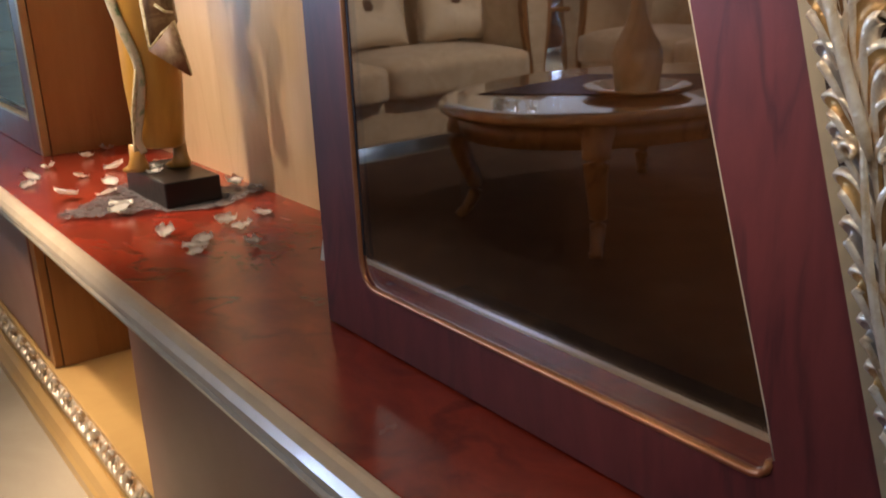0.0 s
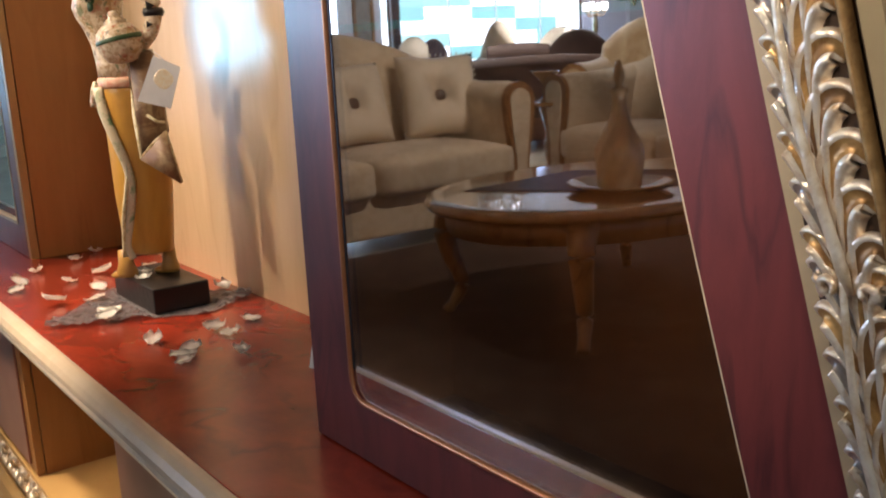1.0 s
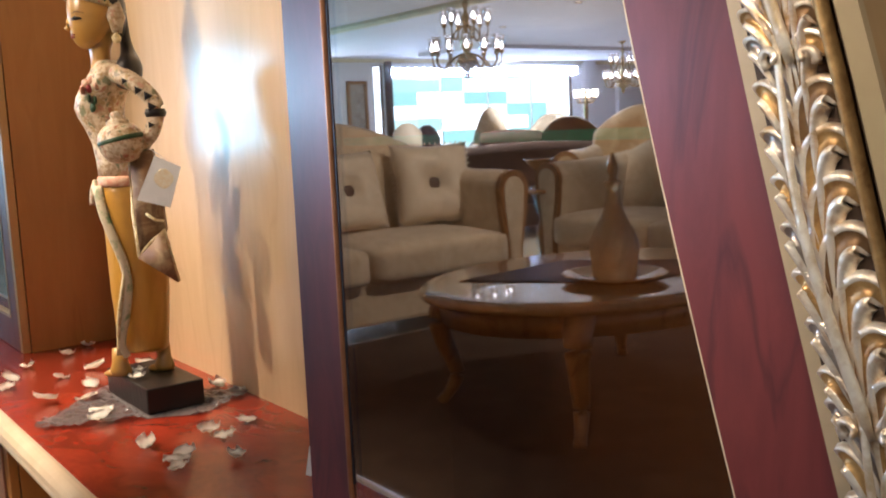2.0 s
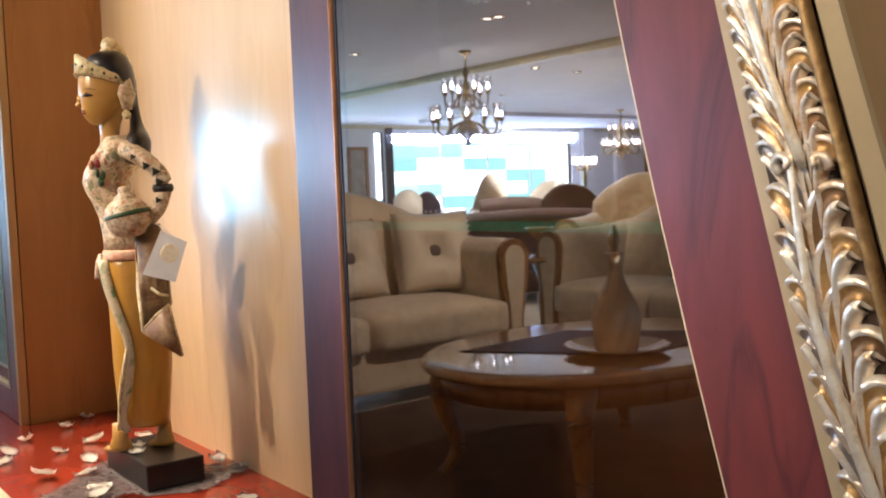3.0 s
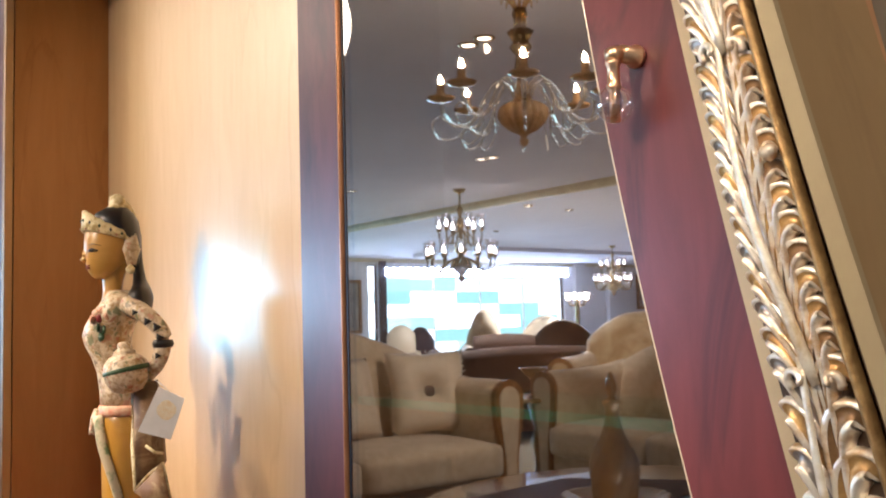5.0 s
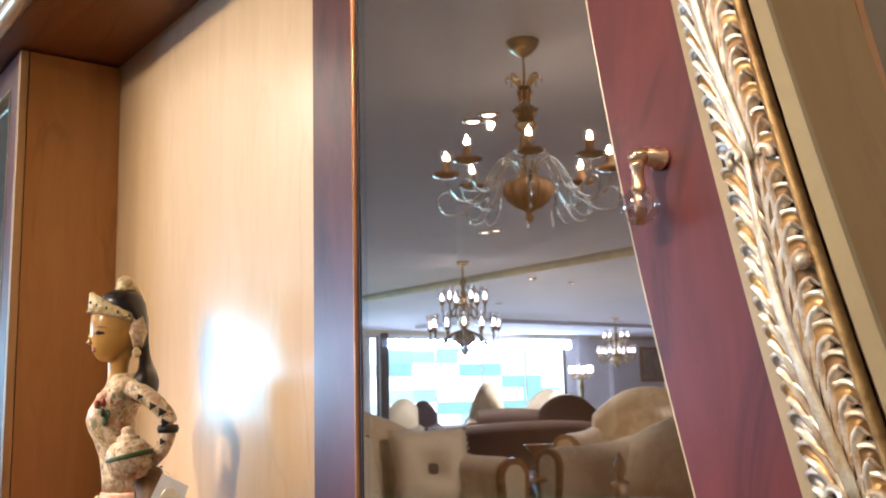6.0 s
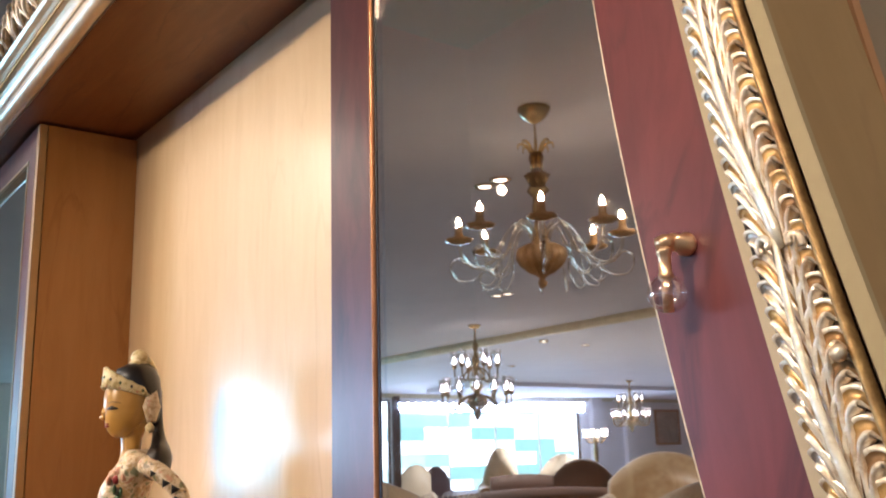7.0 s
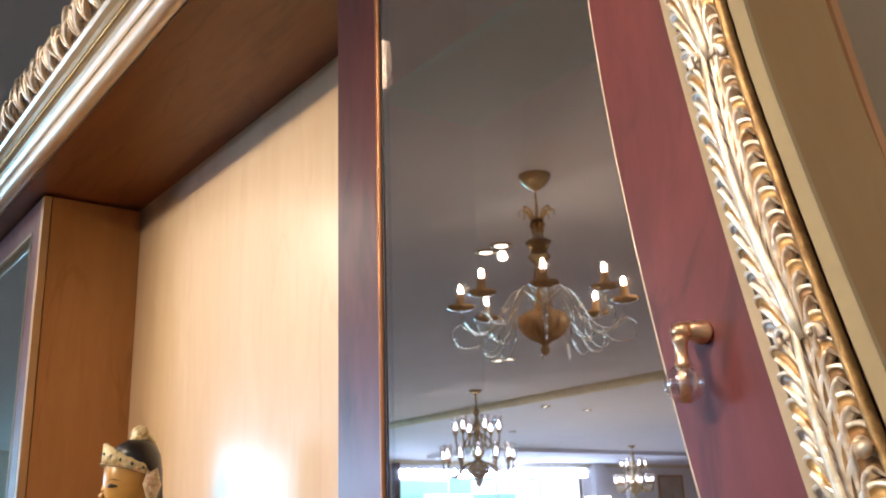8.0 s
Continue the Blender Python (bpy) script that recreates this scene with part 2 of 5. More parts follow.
def tube(points, radii, segs=8, flat=1.0, up=(0, 0, 1)):
    """A tapered tube through points; flat squeezes it along the direction across to up."""
    pts = [Vector(p) for p in points]
    if not isinstance(radii, (list, tuple)):
        radii = [radii] * len(pts)
    loops = []
    for i, p in enumerate(pts):
        d = (pts[min(i + 1, len(pts) - 1)] - pts[max(i - 1, 0)]).normalized()
        s = d.cross(Vector(up))
        if s.length < 1e-4:
            s = d.cross(Vector((1, 0, 0.01)))
        s.normalize()
        u = s.cross(d).normalized()
        loops.append([p + radii[i] * (math.cos(2 * math.pi * k / segs) * s + flat * math.sin(2 * math.pi * k / segs) * u) for k in range(segs)])
    return rings(loops)


def spline(points, n=8):
    """Catmull-Rom through points."""
    P = [Vector(p) for p in points]
    P = [P[0] * 2 - P[1]] + P + [P[-1] * 2 - P[-2]]
    out = []
    for i in range(1, len(P) - 2):
        for k in range(n):
            t = k / n
            a, b, c, d = P[i - 1:i + 3]
            out.append(0.5 * ((2 * b) + (c - a) * t + (2 * a - 5 * b + 4 * c - d) * t * t + (3 * b - a - 3 * c + d) * t ** 3))
    return out + [P[-2]]


def sweep_x(profile, x0, x1, steps=1):
    """A moulding along x with a closed profile of (y, z)."""
    return rings([[(x0 + (x1 - x0) * i / steps, y, z) for y, z in profile] for i in range(steps + 1)])


def slab(outline, y0, y1, bevel=0.0):
    """An outline of (x, z) given depth from y0 to y1."""
    bm = rings([[(x, y0, z) for x, z in outline], [(x, y1, z) for x, z in outline]])
    if bevel:
        es = [e for e in bm.edges if abs(e.verts[0].co.y - y0) < 1e-6 and abs(e.verts[1].co.y - y0) < 1e-6]
        bmesh.ops.bevel(bm, geom=es, offset=bevel, segments=2, profile=0.6, affect="EDGES")
    return bm


def frame_ring(outer, inner, y0, y1):
    """A flat frame between two outlines of (x, z) of equal count, with depth."""
    bm = bmesh.new()
    rows = [[bm.verts.new((x, y, z)) for x, z in o] for o, y in ((outer, y1), (outer, y0), (inner, y0), (inner, y1))]
    n = len(outer)
    for a, b in zip(rows, rows[1:] + rows[:1]):
        for i in range(n):
            j = (i + 1) % n
            bm.faces.new((a[i], a[j], b[j], b[i]))
    return bm


# ---- the shop's shell ----
X_FAR, X_NEAR, Y_BACK, Y_FRONT, CEIL = -19.2, 4.5, 0.32, -26.0, 3.02


def shell():
    part("floor", box(X_FAR - 0.2, X_NEAR, Y_FRONT, Y_BACK + 0.2, -0.1, 0.0), M_FLOOR, kind="structure", label="cream polished marble floor")
    bm = box(X_FAR - 0.2, X_NEAR, -8.36, Y_BACK + 0.2, CEIL, CEIL + 0.15)
    box(X_FAR - 0.2, X_NEAR, Y_FRONT, -8.36, CEIL - 0.06, CEIL + 0.15, bm=bm)
    part("ceiling", bm, M_CEIL, kind="structure", label="smooth grey-white plaster ceiling with a step")
    bm = sweep_x([(-8.42, CEIL - 0.10), (-8.42, CEIL - 0.061), (-8.355, CEIL - 0.061), (-8.355, CEIL - 0.001), (-8.27, CEIL - 0.001), (-8.28, CEIL - 0.05), (-8.33, CEIL - 0.10)], X_FAR, X_NEAR)
    part("trim", bm, M_GILTLINE, kind="structure", label="gilded plaster cornice along the ceiling step")
    part("wall_north", box(X_FAR, X_NEAR, Y_BACK, Y_BACK + 0.15, 0, CEIL), M_BACKWALL, kind="structure", label="beige painted wall behind the unit")
    part("wall_east", box(X_NEAR, X_NEAR + 0.15, Y_FRONT, Y_BACK, 0, CEIL), M_WALL, kind="structure", label="plain painted wall")
    part("wall_south", box(X_FAR, X_NEAR, Y_FRONT - 0.15, Y_FRONT, 0, CEIL), M_WALL, kind="structure", label="plain painted wall")
    # far wall with its openings
    bm = bmesh.new()
    xa, xb = X_FAR - 0.2, X_FAR
    openings = [(-19.72, -13.19, 0.43, 2.81), (-12.94, -12.62, 0.43, 2.81), (-11.21, -10.02, 0.80, 2.84), (-9.10, -6.79, 0.94, 2.84)]
    ys = [Y_FRONT]
    for a, b, lo, hi in openings:
        box(xa, xb, ys[-1], a, 0, CEIL, bm=bm)
        box(xa, xb, a, b, 0, lo, bm=bm)
        box(xa, xb, a, b, hi, CEIL, bm=bm)
        ys.append(b)
    box(xa, xb, ys[-1], Y_BACK, 0, CEIL, bm=bm)
    part("wall_west", bm, M_WALL, kind="structure", label="painted wall with shop windows")
    for i, (a, b, lo, hi) in enumerate(openings):
        w = tagged(new("window_%d" % (i + 1)), "tall shop window in a dark frame, bright daylight behind", kind="structure")
        w.location = (X_FAR, (a + b) / 2, lo)
        half = (b - a) / 2
        n = max(1, round((b - a) / 1.65))
        for k in range(n + 1):
            yy = -half + 2 * half * k / n
            part("mullion", box(-0.12, -0.06, yy - (0.05 if k in (0, n) else 0.007), yy + (0.05 if k in (0, n) else 0.007), 0, hi - lo), M_DARK if k in (0, n) else M_PALEFRAME, w)
        for z in (0.0, hi - lo - 0.04):
            part("rail", box(-0.12, -0.06, -half, half, z, z + 0.04), M_PALEFRAME, w)
        part("pane", box(-0.095, -0.102, -half, half, 0.02, hi - lo - 0.02), M_CLEAR, w).visible_shadow = False
    bm = box(X_FAR - 1.2, X_FAR - 1.1, -27, 1, -0.5, 4.0)
    part("backdrop", bm, M_STREET, kind="structure", label="blown-out bright street outside the windows")


def street():
    m = bpy.data.materials.new("bright_street")
    m.use_nodes = True
    nt = m.node_tree
    nt.nodes.remove(nt.nodes["Principled BSDF"])
    e = nt.nodes.new("ShaderNodeEmission")
    tc = nt.nodes.new("ShaderNodeTexCoord")
    mp = nt.nodes.new("ShaderNodeMapping")
    mp.inputs["Scale"].default_value = (1, 0.5, 1.0)
    v = nt.nodes.new("ShaderNodeVectorMath")
    v.operation = "SNAP"
    v.inputs[1].default_value = (50.0, 0.41, 0.36)
    wnz = nt.nodes.new("ShaderNodeTexWhiteNoise")
    cr = nt.nodes.new("ShaderNodeValToRGB")
    cr.color_ramp.elements[0].color, cr.color_ramp.elements[1].color = (0.056, 0.120, 0.138, 1), (0.34, 0.39, 0.48, 1)
    cr.color_ramp.elements[0].position, cr.color_ramp.elements[1].position = 0.2, 0.75
    nt.links.new(tc.outputs["Object"], mp.inputs["Vector"])
    nt.links.new(mp.outputs["Vector"], v.inputs[0])
    nt.links.new(v.outputs["Vector"], wnz.inputs["Vector"])
    nt.links.new(wnz.outputs["Value"], cr.inputs["Fac"])
    nt.links.new(cr.outputs["Color"], e.inputs["Color"])
    e.inputs["Strength"].default_value = 15.0
    nt.links.new(e.outputs[0], nt.nodes["Material Output"].inputs["Surface"])
    return m


M_STREET = street()
M_PALEFRAME = mat("pale_frame", (0.75, 0.78, 0.80), 0.4)
M_CLEAR = coated_pane("clear_pane", (0.9, 0.9, 0.9), (0.97, 0.98, 0.98), 0.06)
shell()

# ---- the wall unit: console ----
Z_PL = H - 0.42     # top of the plinth
Y_NOSE = -0.172


def console():
    c = thing("console", (-0.6, 0, 0), label="long low console with a red burl top and champagne edge", category="console")
    ox = 0.6        # local x is world x plus ox
    xa, xb = -3.4 + ox, 1.25 + ox
    part("top", box(xa, xb, Y_NOSE, 0.285, H - 0.045, H, 0.002), M_TOP, c, "glossy red burl-veneer top")
    nose = [(-0.1715, H - 0.052), (-0.1715, H - 0.001), (-0.178, H + 0.0002), (-0.186, H - 0.001), (-0.196, H - 0.006), (-0.202, H - 0.016),
            (-0.203, H - 0.024), (-0.199, H - 0.031), (-0.1925, H - 0.034), (-0.1925, H - 0.038), (-0.197, H - 0.043), (-0.196, H - 0.049), (-0.190, H - 0.052)]
    part("edge_moulding", sweep_x(nose, xa, xb, 4), M_LEDGE, c, "champagne lacquered edge moulding", smooth=False)
    # drawer block, open bay, far cupboard
    part("drawer_carcass", box(-0.475 + ox, xb, -0.155, 0.27, Z_PL, H - 0.052), M_SIDE, c)
    d = part("drawer_front", box(-0.482 + ox, xb - 0.005, -0.176, -0.1552, Z_PL + 0.012, H - 0.0725, 0.003), M_MAUVE, c, "mauve-brown lacquered drawer front")
    part("bead", tube([(-0.482 + ox, -0.172, H - 0.068), (xb, -0.172, H - 0.068)], 0.0042, 8), M_COPPER, c, "thin copper bead")
    part("cupboard_carcass", box(xa, -1.222 + ox, -0.135, 0.27, Z_PL, H - 0.052, 0.002), M_SIDE, c)
    part("cupboard_front", box(xa, -1.222 + ox, -0.156, -0.1372, Z_PL + 0.004, H - 0.07, 0.002), M_SIDE, c)
    dr = part("cupboard_door", box(xa, -1.262 + ox, -0.1615, -0.1562, Z_PL + 0.02, H - 0.085, 0.002), M_MAUVE, c, "mauve-brown lacquered cupboard door")
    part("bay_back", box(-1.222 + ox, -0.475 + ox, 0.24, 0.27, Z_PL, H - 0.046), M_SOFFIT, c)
    part("plinth", box(xa, xb, -0.163, 0.28, 0.012, Z_PL, 0.004), M_HONEY, c, "honey lacquered plinth")
    base = [(-0.14, 0.0), (-0.14, 0.075), (-0.168, 0.075), (-0.182, 0.06), (-0.19, 0.04), (-0.196, 0.03), (-0.196, 0.0)]
    part("skirting", sweep_x(base, xa, xb, 2), M_HONEY, c)
    # carved moulding on the plinth: bed, then short twisted leaves with a curl at each third
    bed = [(-0.1632, Z_PL - 0.052), (-0.1632, Z_PL - 0.012), (-0.170, Z_PL - 0.016), (-0.173, Z_PL - 0.03), (-0.170, Z_PL - 0.048)]
    part("moulding_bed", sweep_x(bed, xa, xb, 4), M_GILT, c, "silver-gilt moulding bed")
    rng = random.Random(4)
    for seg in range(22):
        x = -2.2 + ox + seg * 0.105
        for k in range(5):
            xx = x + k * 0.0205
            up = 0.016 if k % 2 else -0.014
            pts = spline([(xx, -0.170, Z_PL - 0.034 - up), (xx + 0.012, -0.179, Z_PL - 0.032), (xx + 0.026, -0.174, Z_PL - 0.032 + up), (xx + 0.03, -0.170, Z_PL - 0.024 + up * 1.3)], 3)
            part("carved_leaf", tube(pts, [0.0035 + 0.0035 * math.sin(math.pi * min(1, (i + 0.5) / len(pts))) for i in range(len(pts))], 6), M_GILT, c, smooth=True)
        part("carved_curl", tube(spline([(x + 0.09, -0.172, Z_PL - 0.02), (x + 0.098, -0.182, Z_PL - 0.008), (x + 0.106, -0.178, Z_PL + 0.006 + rng.uniform(0, 0.006)), (x + 0.112, -0.172, Z_PL - 0.004)], 3), 0.0048, 6), M_GILT, c, smooth=True)
    return c


M_MAUVE = mat("mauve_brown_lacquer", (0.38, 0.175, 0.125), 0.38, second=(0.35, 0.155, 0.11), scale=4, coat=0.2)
M_HONEY = mat("honey_lacquer", (0.58, 0.36, 0.13), 0.35, second=(0.52, 0.31, 0.11), scale=4, coat=0.2)
console()


# ---- the wall unit: tower with the curved mirror door ----
def x_in(z):
    """Curved inner edge of the door's wide stile, z above the console."""
    return 0.631 - 0.301 * z - 0.006 * z * z + 0.060 * z ** 3


def x_out(z):
    """Curved outer edge of the door."""
    return 0.722 - 0.302 * z + 0.030 * z * z + 0.025 * z ** 3


TOP = 1.612         # top of the door above the console
ZS = [0.004 + (TOP - 0.004) * i / 40 for i in range(41)]


def band(f0, f1, y0, y1, za=0.0, zb=TOP, n=40, y0b=None):
    """An upright strip between two curves f0(z) and f1(z)."""
    return rings([[(f0(z), y0, z), (f1(z), y0 if y0b is None else y0b, z), (f1(z), y1, z), (f0(z), y1, z)]
                  for z in [za + (zb - za) * i / n for i in range(n + 1)]])


def door_outlines():
    zb, zt, r = 0.082, TOP - 0.08, 0.03
    inner, outer = [], []
    # anticlockwise from bottom left, rounded bottom corners
    for k in range(6):
        a = math.pi + math.pi / 2 * k / 5
        inner.append((r + r * math.cos(a), zb + r + r * math.sin(a)))
        outer.append((-0.102 + 0.02 * k, 0.003) if k else (-0.102, 0.003))
    m = 12
    for k in range(1, m):
        inner.append((r + (x_in(zb) - 0.02 - r) * k / m, zb))
        outer.append((0.012 + (x_out(0.003) - 0.03 - 0.012) * k / m, 0.003))
    for k in range(4):
        a = -math.pi / 2 + math.pi / 2 * k / 3
        inner.append((x_in(zb + 0.02) - 0.016 + 0.016 * math.cos(a), zb + 0.016 + 0.016 * math.sin(a)))
        outer.append((x_out(0.003) - 0.02 + 0.02 * k / 3, 0.003))
    n = 36
    for k in range(1, n + 1):
        zi = zb + 0.016 + (zt - zb - 0.016) * k / n
        zo = 0.003 + (TOP - 0.003) * k / n
        inner.append((x_in(zi), zi))
        outer.append((x_out(zo), zo))
    for k in range(1, 9):
        inner.append((x_in(zt) * (1 - k / 8), zt))
        outer.append((x_out(TOP) + (-0.102 - x_out(TOP)) * k / 8, TOP))
    for k in range(1, n):
        inner.append((0.0, zt + (zb + r - zt) * k / n))
        outer.append((-0.102, TOP + (0.003 - TOP) * k / n))
    return outer, inner


def knob(parent, x, z):
    k = part("knob", bmesh.new(), M_BRASS, parent, "rose-brass drop knob with a crystal ball")
    bm = bmesh.new()
    join(bm, lathe([(0.0, 0.0), (0.0098, 0.0), (0.0098, 0.003), (0.0072, 0.005), (0.0072, 0.019), (0.0, 0.0195)], 18), pose(x, -0.007, z, 90))
    join(bm, tube([(x, -0.024, z), (x - 0.005, -0.030, z), (x - 0.010, -0.031, z)], [0.0064, 0.0068, 0.005], 12))
    join(bm, lathe([(0.0, -0.053), (0.0042, -0.0525), (0.0042, -0.030), (0.0036, -0.029), (0.0058, -0.0255), (0.0062, -0.023), (0.0050, -0.021), (0.0050, -0.008), (0.0062, -0.006), (0.0062, -0.003), (0.003, 0.0)], 16), pose(x - 0.004, -0.031, z - 0.003))
    bm.to_mesh(k.data)
    bm.free()
    for p in k.data.polygons:
        p.use_smooth = True
    ball = lathe([(0.0155 * math.sin(math.pi * i / 14), -0.0155 * math.cos(math.pi * i / 14)) for i in range(15)], 20)
    part("crystal_ball", ball, M_BALL, k, "clear crystal ball", smooth=True).location = (x - 0.004, -0.031, z - 0.041)
    return k


def narrow(z):
    """The carved band narrows as it climbs."""
    return max(0.80, min(1.0, 1.0 - 0.42 * (z - 0.56)))


def tongue(bm, at, path, wide, rim, trough):
    """A carved tongue along path (s, z, height): raised rims on both edges and a hollow between them."""
    line = spline(path, 5)
    m = len(line) - 1
    section = ((-1.0, 0.0), (-0.82, 0.75), (-0.58, 1.0), (-0.30, 0.55), (0.10, 0.22), (0.48, 0.42), (0.78, 0.66), (1.0, 0.0))
    rows = []
    for k, p in enumerate(line):
        d = line[min(k + 1, m)] - line[max(k - 1, 0)]
        d = Vector((d.x, d.y, 0)).normalized()
        t = k / m
        w = wide * (0.22 + 0.78 * math.sin(math.pi * (0.04 + 0.80 * t)) ** 0.8) * (1.0 if t < 0.9 else 1.0 - 4.5 * (t - 0.9))
        rows.append([bm.verts.new(at(p.y + d.x * u * w, p.x - d.y * u * w, -0.0125 - max(0.0005, p.z) * (0.30 + 0.70 * h) * (1 if 0 < h else 0))) for u, h in section])
    for a, b in zip(rows, rows[1:]):
        for q in range(len(section) - 1):
            f = bm.faces.new((a[q], a[q + 1], b[q + 1], b[q]))
            # hollow faces take the darker trough material, the edges the pale rim
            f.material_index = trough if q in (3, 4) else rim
    for end in (rows[0], rows[-1]):
        bm.faces.new(end).material_index = rim
    return bm


def acanthus(z0, length, seed, bold=False):
    """One carved leaf that climbs the curved band from z0: a smooth rib with hollowed tongues on both sides;
    a bold one has fewer, broader tongues and its rib near the inner edge."""
    rng = random.Random(seed)
    bm = bmesh.new()

    def at(z, s, y):
        k = narrow(z)
        return Vector((x_out(z) + (0.0405 + s) * k, y, z))

    def rib(t):
        return (-0.0045 if bold else 0.0) + 0.0060 * math.sin(2.2 + 4.6 * t)
    n = 8 if bold else 12
    broad = 1.38 if bold else 1.0
    for i in range(n):
        t = i / (n - 1)
        z = z0 + length * (0.10 + 0.92 * t)
        r = rib(0.10 + 0.90 * t)
        big = 0.86 + 0.30 * math.sin(math.pi * (0.15 + 0.80 * t)) + rng.uniform(-0.05, 0.05)
        e = 0.0275 + rng.uniform(-0.001, 0.001)
        g = e - r
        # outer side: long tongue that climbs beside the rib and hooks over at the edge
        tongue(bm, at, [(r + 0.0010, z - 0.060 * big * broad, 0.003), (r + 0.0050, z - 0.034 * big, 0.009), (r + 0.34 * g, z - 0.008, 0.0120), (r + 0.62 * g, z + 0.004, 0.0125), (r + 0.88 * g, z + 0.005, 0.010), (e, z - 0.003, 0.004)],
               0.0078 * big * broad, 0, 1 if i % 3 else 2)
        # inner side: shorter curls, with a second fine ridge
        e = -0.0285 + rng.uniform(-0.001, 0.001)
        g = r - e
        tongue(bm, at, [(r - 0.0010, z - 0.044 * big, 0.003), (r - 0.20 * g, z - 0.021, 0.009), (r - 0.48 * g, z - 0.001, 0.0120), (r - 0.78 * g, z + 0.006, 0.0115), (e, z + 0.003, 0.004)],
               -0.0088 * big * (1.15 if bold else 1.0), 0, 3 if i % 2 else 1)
    # rib: smooth and broad, bulbous at the foot and thin at the tip
    pts = [at(z0 + length * (1.08 * k / 16 - 0.01), rib(k / 16), -0.0225 - 0.004 * math.sin(math.pi * k / 16)) for k in range(17)]
    join(bm, tube(pts, [0.0032] + [0.0050 - 0.0024 * k / 16 for k in range(1, 17)], 10, 0.5, (0, -1, 0)), index=4)
    # curls rolled round the foot
    for side, r0 in ((-1, 0.0085), (1, 0.0065)):
        pts = []
        for k in range(13):
            a = (-0.8 + k * 0.42) * side + (math.pi if side < 0 else 0)
            q = r0 * (1 - k / 17)
            pts.append(at(z0 + 0.001 + q * math.sin(a), rib(0) + side * 0.0125 + q * math.cos(a), -0.0205 - 0.0005 * k))
        join(bm, tube(pts, [0.0036 - 0.00012 * k for k in range(13)], 7), index=0)
    if seed % 2 == 0:
        ball = lathe([(0.0062 * math.sin(math.pi * i / 8), -0.0062 * math.cos(math.pi * i / 8)) for i in range(9)], 12)
        join(bm, ball, Matrix.Translation(at(z0 + 0.66 * length, 0.0225, -0.025)), 0)
    return bm


